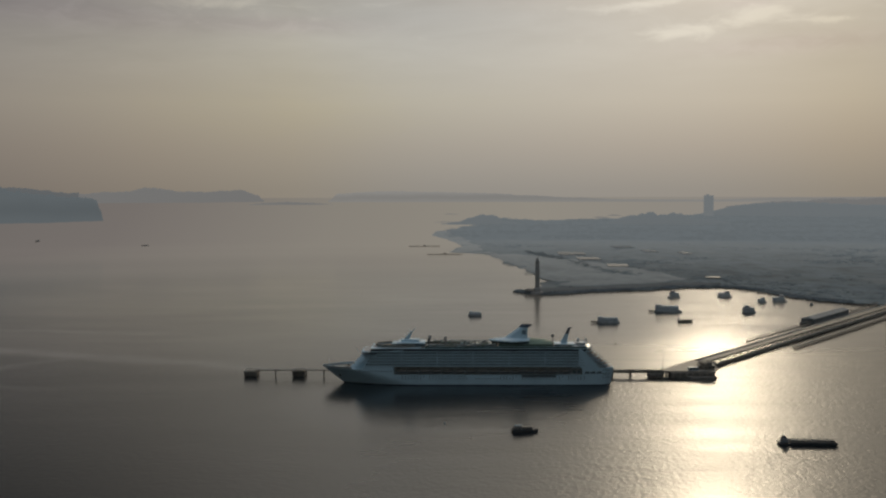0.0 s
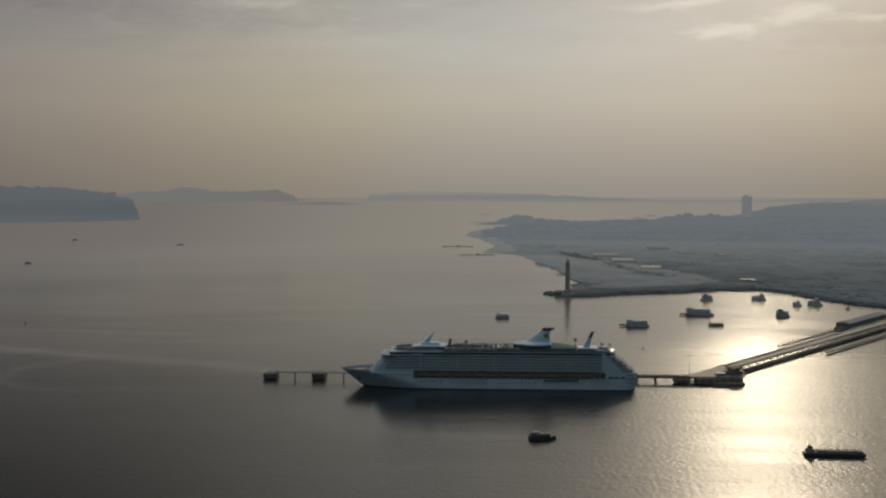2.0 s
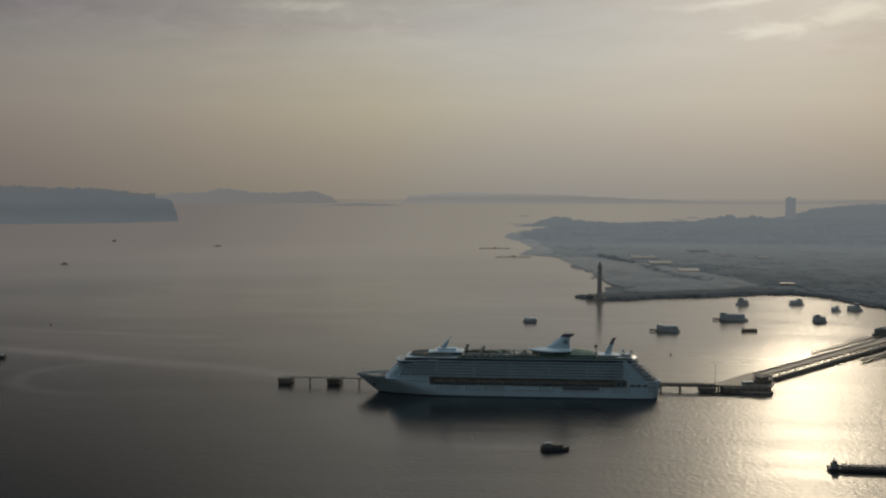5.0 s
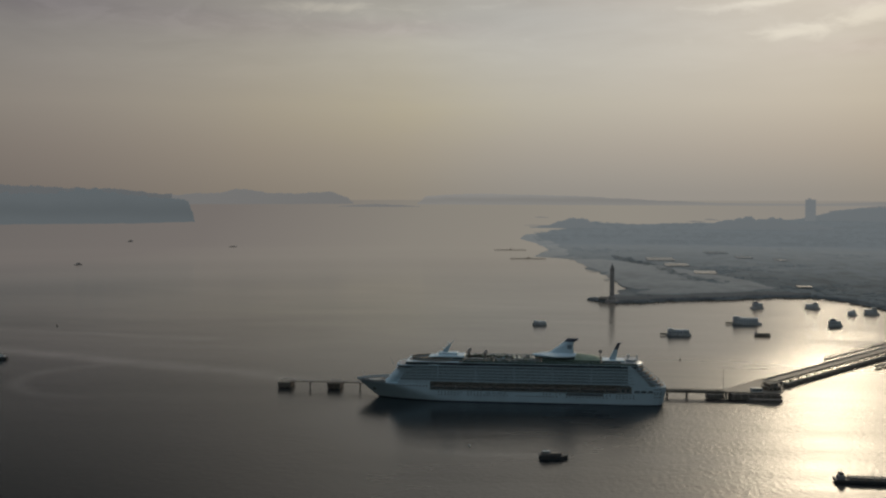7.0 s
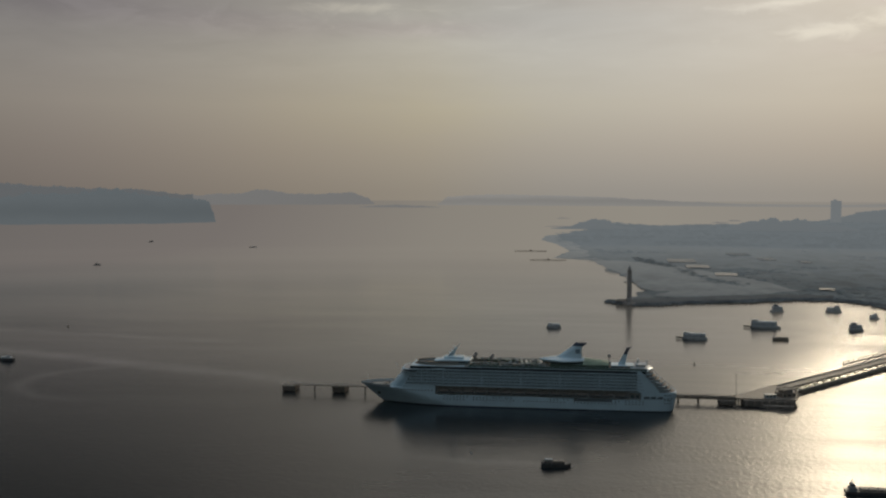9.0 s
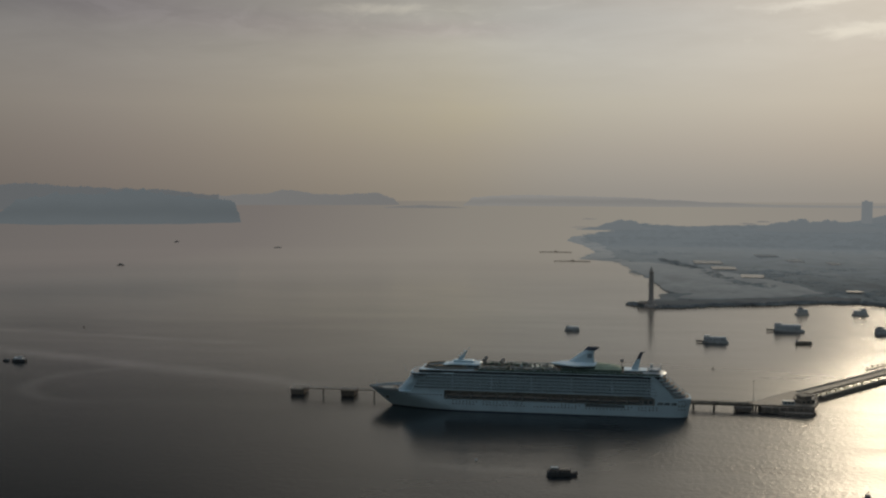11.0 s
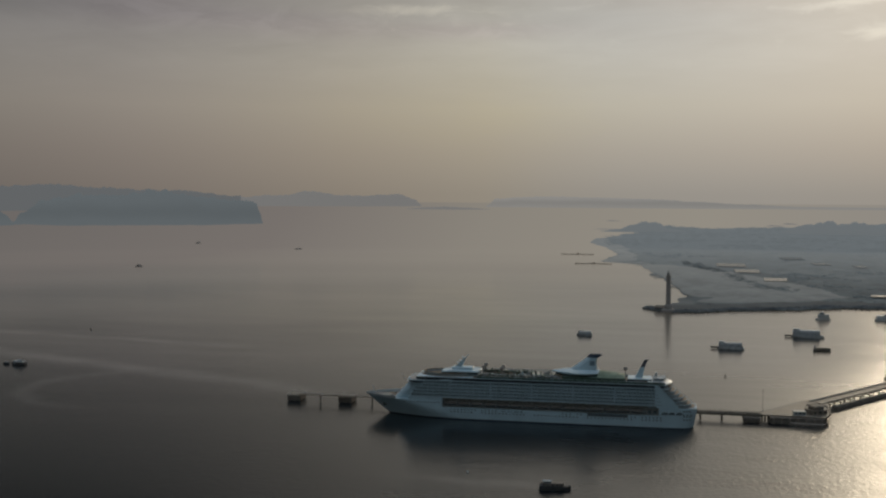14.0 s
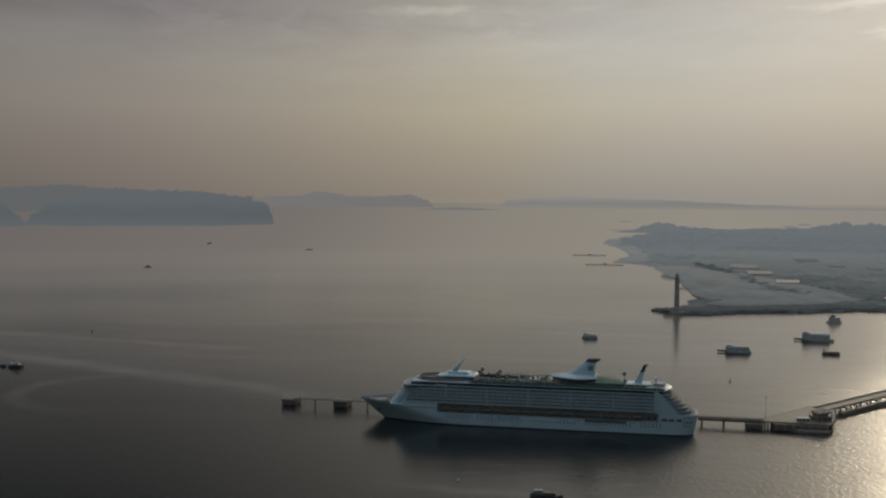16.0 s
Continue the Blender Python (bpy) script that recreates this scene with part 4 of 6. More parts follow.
def make_platform():
    t = thing("berth_platform", "dark concrete berth platform on close-set piles, wedge-shaped in plan", "platform")
    deck = [(217, 28), (274.5, 24), (282, 44), so(252, 171), so(252, 149), (226, 48), (217, 40)]
    bm = new_bm()
    solid(bm, [[(x, y, 6.4) for x, y in deck], [(x, y, 7.6) for x, y in deck]])
    part("deck", bm, M_DECK, t)
    bm = new_bm()
    box(bm, 201, 216.5, 23, 36, 1.0, 5.3, 0.4)
    part("pile_cap", bm, M_PILE, t, "dark block-shaped pile cap")
    bm = new_bm()
    box(bm, 225, 274, 22.5, 40, 0.3, 6.4, 0.4)
    part("apron_wall", bm, M_PILE, t, "dark rusty sheet-pile wall")
    bm = new_bm()
    solid(bm, [[(246, 15, -1), (272, 15, -1), (276, 22.5, -1), (240, 22.5, -1)], [(247, 15.5, 2.6), (272, 15.5, 2.6), (276, 22.5, 2.6), (241, 22.5, 2.6)]])
    part("landing", bm, M_PILE, t, "low dark landing before the platform")
    post = mesh_of("front_pile", rod(new_bm(), (0, 0, -5), (0, 0, 6.5), 0.7), M_RUST)
    for x in (218.5, 221.2, 224):
        for y in (29, 34):
            share("front_pile", post, t, x, y, 0)
    foot = mesh_of("cap_pile", rod(new_bm(), (0, 0, -5), (0, 0, 1.1), 0.8), M_RUST)
    for x in (203, 209, 215):
        for y in (25, 34):
            share("cap_pile", foot, t, x, y, 0)
    fender = mesh_of("fender", box(new_bm(), -1.0, 1.0, -0.8, 0.0, 0.5, 6.2, 0.3), M_RUST)
    for i in range(7):
        share("fender", fender, t, 228 + 7.3 * i, 22.5, 0)
    pile = mesh_of("pile", rod(new_bm(), (0, 0, -5), (0, 0, 6.5), 0.8), M_RUST)
    for x, y in ((232, 47), (240, 55), (250, 70), (262, 60), (272, 55), (262, 85), (270, 80), (252, 50), (278, 48), (264, 72)):
        share("pile", pile, t, x, y, 0)
    bm = new_bm()
    rail(bm, (217, 40, 7.6), (226, 48, 7.6))
    rail(bm, (226, 48, 7.6), (*so(252, 149), 7.6))
    rail(bm, (218, 28.3, 7.6), (274, 24.3, 7.6))
    part("handrail", bm, M_STEEL, t)

    g = thing("control_house", "dark two-storey control house under a steel loading gantry", "building", pose(269, 45, 7.6, 0, 0, 30))
    bm = new_bm()
    box(bm, -8, 8, -6, 6, 0, 3.6, 0.3)
    box(bm, -6, 4, -5, 5, 3.6, 6.6, 0.3)
    part("wall", bm, M_RUST, g)
    bm = new_bm()
    box(bm, -8.6, 8.6, -6.6, 6.6, 3.5, 3.9)
    box(bm, -6.6, 4.6, -5.6, 5.6, 6.6, 7.0)
    part("roof", bm, M_RUST, g)
    for x in (-7, -1.5, 4):
        part("window", box(new_bm(), x, x + 2.8, -6.12, -5.9, 1.0, 2.6), M_GLASS, g)
    bm = new_bm()
    for x in (-9, 10):
        for y in (-7, 7):
            rod(bm, (x, y, 0), (x * 0.75, y * 0.75, 7.8), 0.35)
        rod(bm, (x * 0.75, -5.2, 7.8), (x * 0.75, 5.2, 7.8), 0.35)
    for y in (-5.2, 5.2):
        rod(bm, (-6.8, y, 7.8), (7.5, y, 7.8), 0.35)
    part("gantry_frame", bm, M_RUST, g)
    for x in (-3.0, 0.5, 4.5):
        bm = new_bm()
        rod(bm, (x, -4.6, 0), (x, -4.6, 6.4), 0.45, 0.4, 6)
        rod(bm, (x, -4.6, 6.2), (x, -8.2, 8.4), 0.4, 0.35, 6)
        rod(bm, (x, -8.2, 8.4), (x, -8.8, 3.2), 0.35, 0.3, 6)
        part("loading_arm", bm, M_STEEL, g)

    s = thing("site_office", "pale flat-roofed site office on the berth platform", "building", pose(252.5, 36, 7.6, 0, 0, 6))
    bm = new_bm()
    box(bm, -5.4, 5.4, -3, 3, 0, 2.9, 0.2)
    part("wall", bm, M_WALL, s)
    bm = new_bm()
    box(bm, -5.8, 5.8, -3.4, 3.4, 2.9, 3.3)
    part("roof", bm, M_ROOF, s)
    for x in (-3.5, 0, 3.5):
        bm = new_bm()
        box(bm, x - 1, x + 1, -3.1, -2.95, 0.9, 2.2)
        part("window", bm, M_GLASS, s)

    l = thing("lamp_mast", "tall thin grey lighting mast on the platform", "lamp mast", pose(219.8, 40.5, 7.6))
    bm = new_bm()
    rod(bm, (0, 0, 0), (0, 0, 20.5), 0.22, 0.12)
    part("pole", bm, M_STEEL, l)
    bm = new_bm()
    box(bm, -1.3, 1.3, -0.25, 0.25, 20.2, 20.7)
    part("lamp_head", bm, M_STEEL, l)


make_platform()


def make_trestle():
    t = thing("trestle", "long concrete road trestle on paired piles running to the shore", "trestle")
    turn = math.degrees(math.atan2(TD.y, TD.x))
    m = pose(0, 0, 0, 0, 0, turn)
    # local x runs along the trestle, local y across it; o = -y
    t.matrix_world = m
    L0, L1 = 246, 1090
    bm = new_bm()
    box(bm, L0, L1, -169, -153, 7.3, 7.9)
    part("deck", bm, M_DECK, t)
    for o in (152.7, 169.3):
        bm = new_bm()
        box(bm, L0, L1, -o - 0.3, -o + 0.3, 6.7, 8.5)
        part("parapet", bm, M_CONC, t)
    bm = new_bm()
    for o in (154.5, 155.6, 156.8):
        rod(bm, (L0, -o, 8.7), (L1, -o, 8.7), 0.42, n=6)
    part("pipeline", bm, M_STEEL, t)
    bm = new_bm()
    box(bm, L0 + 14, L1, -175.4, -171.0, 1.2, 3.9)
    part("lower_walkway", bm, M_CONC, t, "deep brown lower walkway beside the piles")
    cap = mesh_of("crosshead", box(new_bm(), -0.8, 0.8, -13.2, 8, 6.2, 7.3), M_CONC)
    pile = mesh_of("pile", rod(new_bm(), (0, 0, -5), (0, 0, 6.2), 0.55), M_RUST)
    n = 42
    for i in range(n):
        x = L0 + 6 + (L1 - L0 - 12) * i / (n - 1)
        share("crosshead", cap, t, x, -161, 0)
        for o in (155.0, 167.0, 172.8):
            share("pile", pile, t, x, -o, 0)

    f = thing("pipe_rack", "low rusty pipe rack on posts beside the trestle", "pipe rack", m)
    bm = new_bm()
    rod(bm, (462, -128, 2.6), (1060, -128, 2.6), 0.9, n=6)
    rod(bm, (462, -126, 2.6), (1060, -126, 2.6), 0.7, n=6)
    part("pipeline", bm, M_RUST, f)
    post = mesh_of("post", box(box(new_bm(), -0.4, 0.4, -0.5, 0.5, -4, 6.2), -1.5, 1.5, -1.6, 1.6, 6.2, 6.8), M_RUST)
    for i in range(42):
        share("post", post, f, 464 + 14.4 * i, -127, 0)

    g = thing("boat_landing", "low dark landing stage beside the trestle", "pier", m)
    bm = new_bm()
    box(bm, 452, 1060, -198, -193, 2.0, 3.6)
    part("deck", bm, M_RUST, g)
    pile = mesh_of("pile", rod(new_bm(), (0, 0, -5), (0, 0, 2.0), 0.6, n=6), M_RUST)
    for i in range(40):
        share("pile", pile, g, 455 + 15.4 * i, -195.5, 0)

    b = thing("storage_barge", "long covered storage barge moored beside the trestle", "barge", m)
    bm = new_bm()
    hull = [(-0.5, -1), (0.47, -1), (0.5, -0.8), (0.5, 0.8), (0.47, 1), (-0.5, 1)]
    solid(bm, [[(800 + 176 * x * 0.98, -121 + 11 * y, -1) for x, y in hull], [(800 + 176 * x, -121 + 11.5 * y, 3.4) for x, y in hull]])
    part("hull", bm, M_COVER, b)
    bm = new_bm()
    box(bm, 716, 884, -131, -111, 3.4, 9.2, 0.4)
    part("cargo_cover", bm, M_COVER, b)
    bm = new_bm()
    solid(bm, [[(714, -132, 9.2), (886, -132, 9.2), (886, -110, 9.2), (714, -110, 9.2)], [(716, -121.3, 12.4), (884, -121.3, 12.4), (884, -120.7, 12.4), (716, -120.7, 12.4)]])
    part("roof", bm, M_COVER, b)


make_trestle()


# ---- cruise ship: bow at x = -155.5, stern at x = +157, waterline z = 0 ----
SHIP = thing("cruise_ship", "large white cruise ship with many balcony decks moored at the jetty", "cruise ship")


def stem_x(z):
    return -134.0 - 23.5 * max(0.0, z / 18.3) ** 0.92 if z > 0 else -134.0 - 1.5 * z / 6


def stern_x(z):
    return 153.8 + 3.2 * min(1.0, max(0.0, z / 16.0))


def breadth(x, z):
    """Half-breadth of the hull."""
    s = x - stem_x(z)
    L = 84.0 - 46.0 * min(1.0, max(0.0, z / 18.0))
    f = 1 - (1 - min(1.0, max(0.0, s / L))) ** 2.0
    e = stern_x(z) - x
    g = 1.0 - 0.14 * (1 - min(1.0, e / 45.0)) ** 2 - 0.30 * (1 - min(1.0, max(0.0, e) / 9.0)) ** 2.2
    return max(0.03, 19.3 * f * g)


def shell(bm, x_lo, x_hi, zs, n, thick_top=False, cap_top=True, cap_end=True):
    """Hull plating between two stations (None: stem or stern) and the given heights."""
    rows = []
    for z in zs:
        a = stem_x(z) if x_lo is None else x_lo
        b = stern_x(z) if x_hi is None else x_hi
        xs = [a + (b - a) * (0.5 - 0.5 * math.cos(math.pi * i / n)) for i in range(n + 1)]
        left = [(x, -breadth(x, z), z) for x in xs]
        right = [(x, breadth(x, z), z) for x in reversed(xs)]
        rows.append(left + right)
    solid(bm, rows, caps=cap_top)
    bmesh.ops.recalc_face_normals(bm, faces=bm.faces[:])
    return bm


def make_ship():
    S = SHIP
    bm = shell(new_bm(), None, None, (-6, -2, 0.9), 48)
    part("boot_topping", bm, M_BOOT, S, "dark blue boot topping at the waterline")
    bm = shell(new_bm(), None, None, (0.9, 3, 6, 9, 11.2), 48)
    hull = part("hull", bm, M_WHITE, S)
    bm = shell(new_bm(), None, -79, (11.2, 13, 15, 17.4), 30)
    part("forward_hull", bm, M_WHITE, S)
    bm = shell(new_bm(), 123, None, (11.2, 14, 17.4, 18.6), 14)
    part("aft_hull", bm, M_WHITE, S)
    # bulwark round the foredeck
    bm = new_bm()
    out, inn = [], []
    for i in range(33):
        side = -1 if i < 16 else 1
        k = abs(i - 16) / 16
        x = stem_x(18.6) + k * 33
        w = breadth(x, 18.4)
        out.append(((x, side * w if i != 16 else 0.0, 17.4), (x - 0.4, side * w * 1.03 if i != 16 else 0.0, 19.5 + 0.4 * k)))
    solid(bm, [[a for a, b in out], [b for a, b in out], [(b[0] + 0.6, b[1] * 0.97, b[2]) for a, b in out], [(a[0] + 0.6, a[1] * 0.96, 17.45) for a, b in out]], caps=False, closed=False)
    part("bulwark", bm, M_WALL, S)
    bm = new_bm()
    deck = [(stem_x(17.4) + 1.5 + i * 1.8, breadth(stem_x(17.4) + 1.5 + i * 1.8, 17.4) * 0.93) for i in range(17)]
    pts = [(x, -w, 17.46) for x, w in deck] + [(x, w, 17.46) for x, w in reversed(deck)]
    solid(bm, [pts, [(x, y, z + 0.12) for x, y, z in pts]])
    part("foredeck", bm, M_TEAK, S, "brown wooden foredeck")
    bm = new_bm()
    rod(bm, (-139, 0, 17.6), (-139, 0, 17.9), 6.5, n=20)
    part("helipad", bm, M_RECESS, S, "round brown helicopter deck on the bow")
    for x, y in ((-147, -2.4), (-147, 2.4), (-130, -7), (-130, 7)):
        bm = new_bm()
        rod(bm, (x, y - 1, 18.6), (x, y + 1, 18.6), 0.9)
        box(bm, x - 1.2, x + 1.2, y - 1.4, y + 1.4, 17.5, 18.3)
        part("winch", bm, M_STEEL, S)
    bm = new_bm()
    rod(bm, (-150.5, 0, 17.6), (-151.5, 0, 27), 0.22, 0.1)
    rod(bm, (-118, -6, 34), (-121, -6, 41), 0.2, 0.1)
    part("jackstaff", bm, M_WHITE, S)
    # anchors and mooring ports
    for sy in (-1, 1):
        x = -138
        bm = new_bm()
        w = breadth(x, 9.5)
        box(bm, x - 1.6, x + 1.6, sy * w - 0.5, sy * w + 0.5, 7.8, 10.6, 0.3)
        part("anchor_pocket", bm, M_GLASS, S)

    # recessed boat deck
    bm = new_bm()
    box(bm, -79, 123, -15.2, 15.2, 11.2, 20.5)
    part("boat_deck_wall", bm, M_RECESS, S, "dark brown wall of the boat recess")
    bm = new_bm()
    box(bm, -112, -79, -18.9, 18.9, 17.4, 20.5)
    part("forward_house", bm, M_WHITE, S)
    pane = mesh_of("promenade_window", box(new_bm(), -1.7, 1.7, -0.12, 0.12, 0, 3.2), M_CABIN)
    for sy in (-1, 1):
        for i in range(40):
            share("promenade_window", pane, S, -75.5 + 5.0 * i, sy * 15.22, 12.4)
    pillar = mesh_of("pillar", box(new_bm(), -0.3, 0.3, -0.5, 0.5, 0, 9.2), M_RECESS)
    for sy in (-1, 1):
        for i in range(17):
            share("pillar", pillar, S, -77 + 12.45 * i, sy * 18.3, 11.2)

    # superstructure core and balcony rows
    bm = new_bm()
    box(bm, -110, 118, -17.3, 17.3, 20.45, 36.0)
    part("cabin_block", bm, M_WHITE, S)
    zs = [20.66 + 3.06 * i for i in range(5)]
    ends = (125.5, 124.5, 123.5, 122.0, 120.0)
    glaze = {}
    for sy in (-1, 1):
        for i, z in enumerate(zs):
            x0, x1 = (-109.5, -107.5, -105.5, -103.5, -101.5)[i], ends[i]
            bm = new_bm()
            box(bm, x0, x1, *sorted((sy * 17.0, sy * 19.3)), z - 0.40, z + 0.50)                      # slab and kerb
            box(bm, x0, x1, *sorted((sy * 19.16, sy * 19.3)), z + 1.12, z + 1.26)                     # handrail
            k = math.ceil((x0 + 109.5) / 2.75)
            while -109.5 + 2.75 * k < x1:
                x = -109.5 + 2.75 * k
                wide, out = (0.6, 19.1) if k % 14 == 0 else (0.16, 18.8) if k % 2 == 0 else (0.06, 18.2)
                box(bm, x - wide, x + wide, *sorted((sy * 17.2, sy * out)), z + 0.22, z + 2.84)
                k += 1
            part("balcony_deck", bm, M_WHITE, S)
            bm = new_bm()
            box(bm, x0, x1, *sorted((sy * 19.19, sy * 19.25)), z + 0.50, z + 1.12)
            part("balustrade", bm, M_BALUSTRADE, S, "pale blue glass balustrade")
            bm = new_bm()
            x = x0 + 0.3
            while x < x1 - 2.6:
                box(bm, x, x + 2.15, *sorted((sy * 17.3, sy * 17.36)), z + 0.3, z + 2.6)
                x += 2.75
            part("cabin_glazing", bm, M_CABIN, S)
    # plain side wall ahead of the boat deck: windows on the hull's upper strake
    win = mesh_of("hull_window", box(new_bm(), -0.7, 0.7, -0.12, 0.12, -0.45, 0.45), M_GLASS)
    for sy in (-1, 1):
        for i in range(11):
            x = -116 + 3.4 * i
            share("hull_window", win, S, x, sy * breadth(x, 15.2), 15.2, 0)
        for i in range(9):
            x = 126 + 3.2 * i
            share("hull_window", win, S, x, sy * breadth(x, 13.0), 13.0, -sy * 4 * i / 9)
    # mooring deck openings and stern windows
    for sy in (-1, 1):
        for xa, xb in ((125.5, 131), (131.8, 137), (137.8, 143.5)):
            w = min(breadth(xa, 14), breadth(xb, 14))
            part("mooring_opening", box(new_bm(), xa, xb, *sorted((sy * (w - 0.5), sy * (w + 0.35))), 12.8, 15.0, 0.3), M_CABIN, S)
    for i in range(9):
        for z in (7.0, 10.0, 13.2):
            share("hull_window", win, S, stern_x(z) + 0.02, -8 + 2 * i, z, 90)
    for sy in (-1, 1):
        for z in (8.4, 11.4, 16.2):
            for i in range(3):
                x = 145.5 + 2.6 * i
                a = math.degrees(math.atan2(breadth(x + 0.7, z) - breadth(x - 0.7, z), 1.4))
                share("hull_window", win, S, x, sy * breadth(x, z), z, sy * a)
    port = mesh_of("porthole", box(new_bm(), -0.55, 0.55, -0.1, 0.1, -0.5, 0.5), M_GLASS)
    for sy in (-1, 1):
        for i in range(60):
            x = -70 + 3.3 * i
            if i % 15 not in (7, 8):
                share("porthole", port, S, x, sy * breadth(x, 7.2), 7.2)
            if (i < 14 or 31 < i < 38 or i > 50) and i % 9 != 8:
                share("porthole", port, S, x, sy * breadth(x, 9.6), 9.6)
    bm = new_bm()
    box(bm, 58, 95, -19.42, -19.1, 8.6, 11.2)
    part("tender_port", bm, M_PORT, S, "long grey tender port in the hull")
    # lettering too small to read, as bars
    for i, w in enumerate((2.2, 1.4, 2.0, 1.2, 2.4, 1.6, 2.0)):
        part("name_mark", box(new_bm(), -22 + 3.0 * i, -22 + 3.0 * i + w, -19.42, -19.2, 9.0, 10.2), M_MARK, S)

    # raked front below the bridge
    def outline(front, half, back, z, n=14):
        pts = []
        for i in range(n + 1):
            a = math.pi * (i / n - 0.5)
            pts.append((front + (1 - math.cos(a)) * 9.0, half * math.copysign(abs(math.sin(a)) ** 0.75, math.sin(a)), z))
        return [(back, -half, z)] + pts + [(back, half, z)]
    bm = new_bm()
    solid(bm, [outline(-128.0, 15.0, -100, 17.5), outline(-121.0, 16.8, -100, 25), outline(-113.5, 17.6, -98, 33.0)])
    part("front_bulkhead", bm, M_WHITE, S)
    for z, fr in ((21.6, -124.6), (24.8, -121.5), (28.0, -118.5)):
        bm = new_bm()
        solid(bm, [outline(fr - 0.18, 13.5, fr + 6, z), outline(fr + 0.9, 13.6, fr + 6, z + 1.1)])
        part("front_window_band", bm, M_GLASS, S)
    bm = new_bm()
    solid(bm, [outline(-115.0, 20.6, -98, 33.0), outline(-115.3, 21.0, -98, 33.7)])
    part("bridge_deck", bm, M_WHITE, S)
    bm = new_bm()
    solid(bm, [outline(-114.3, 20.0, -98, 33.7), outline(-113.9, 20.0, -98, 35.8)])
    part("bridge_glazing", bm, M_GLASS, S)
    bm = new_bm()
    solid(bm, [outline(-114.7, 20.6, -96, 35.8), outline(-113.9, 20.4, -96, 36.6)])
    part("bridge_roof", bm, M_WHITE, S)
    bm = new_bm()
    solid(bm, [outline(-113.0, 19.7, -96, 36.6), outline(-112.9, 19.6, -96, 36.72)])
    part("bridge_top_deck", bm, M_STEEL, S, "grey walking deck above the bridge")

    # upper deck band and lido deck
    bm = new_bm()
    box(bm, -108, 131, -19.6, 19.6, 35.9, 36.6, 0.2)
    part("deck_edge", bm, M_WHITE, S)
    bm = new_bm()
    box(bm, -104, 127, -18.4, 18.4, 36.6, 39.4)
    part("lido_glazing", bm, M_GLASS, S)
    bm = new_bm()
    box(bm, -104, 130, -19.5, 19.5, 39.4, 40.0, 0.2)
    part("lido_edge", bm, M_WHITE, S)
    bm = new_bm()
    box(bm, -50, 128, -19.0, 19.0, 40.0, 40.12)
    part("lido_deck", bm, M_TEAK, S, "brown wooden lido deck")
    for sy in (-1, 1):
        bm = new_bm()
        box(bm, -46, 128, *sorted((sy * 19.2, sy * 19.32)), 40.0, 41.9)
        part("windscreen", bm, M_SCREEN, S)
        bm = new_bm()
        box(bm, -46, 128, *sorted((sy * 19.15, sy * 19.4)), 41.9, 42.05)
        for i in range(30):
            box(bm, -46 + 6 * i, -45.8 + 6 * i, *sorted((sy * 19.1, sy * 19.45)), 40.0, 41.9)
        part("handrail", bm, M_WHITE, S)
        # raised jogging gallery along each side
        bm = new_bm()
        box(bm, -44, 30, *sorted((sy * 12.5, sy * 18.6)), 42.6, 43.0)
        for i in range(13):
            for y in (12.8, 18.2):
                rod(bm, (-43 + 6 * i, sy * y, 40.1), (-43 + 6 * i, sy * y, 42.6), 0.16, n=5)
        part("gallery", bm, M_SCREEN, S)
        bm = new_bm()
        rail(bm, (-44, sy * 18.4, 43.0), (30, sy * 18.4, 43.0), gap=2.5, r=0.06)
        rail(bm, (-44, sy * 12.7, 43.0), (30, sy * 12.7, 43.0), gap=2.5, r=0.06)
        part("gallery_rail", bm, M_WALL, S)
    for x, r in ((-30, 5.0), (-8, 5.5)):
        bm = new_bm()
        rod(bm, (x, 0, 40.1), (x, 0, 41.0), r + 1.0, n=18)
        part("pool_rim", bm, M_WHITE, S)
        bm = new_bm()
        rod(bm, (x, 0, 40.2), (x, 0, 41.05), r, n=18)
        part("pool", bm, M_POOL, S, "blue-green swimming pool")
    # small deck houses, bars and shades about the pools
    rnd = random.Random(8)
    for i in range(130):
        x, y = rnd.uniform(-43, 32), rnd.uniform(-12, 12)
        if min(abs(x + 30), abs(x + 8)) < 7.5 and abs(y) < 7:
            continue
        w, d, h = rnd.uniform(0.4, 1.6), rnd.uniform(0.4, 1.4), rnd.uniform(0.8, 2.8)
        bm = new_bm()
        box(bm, x - w, x + w, y - d, y + d, 40.1, 40.1 + h, 0.2)
        part("deck_locker", bm, rnd.choice((M_WALL, M_WHITE, M_TEAK, M_TEAK, M_GREEN, M_RECESS, M_RECESS, M_STEEL)), S)
    bm = new_bm()
    box(bm, 5, 26, -9, 9, 40.1, 43.8, 0.4)
    part("pool_bar", bm, M_SCREEN, S)
    bm = new_bm()
    box(bm, 5.5, 25.5, -9.15, 9.15, 41.0, 42.6)
    part("pool_bar_glazing", bm, M_GLASS, S)
    # chairs, bins and small stands crowd the galleries and the bar's roof
    kinds = [mesh_of("deck_stand", box(new_bm(), -w, w, -d, d, 0, h, 0.15), m) for w, d, h, m in (
        (0.5, 0.5, 0.8, M_STEEL), (1.1, 0.5, 0.7, M_TEAK), (0.6, 0.9, 1.1, M_DOME), (0.4, 0.4, 1.5, M_GREEN), (0.9, 0.7, 1.2, M_STEEL), (1.6, 0.8, 0.7, M_RECESS), (0.7, 0.7, 1.6, M_SCREEN))]
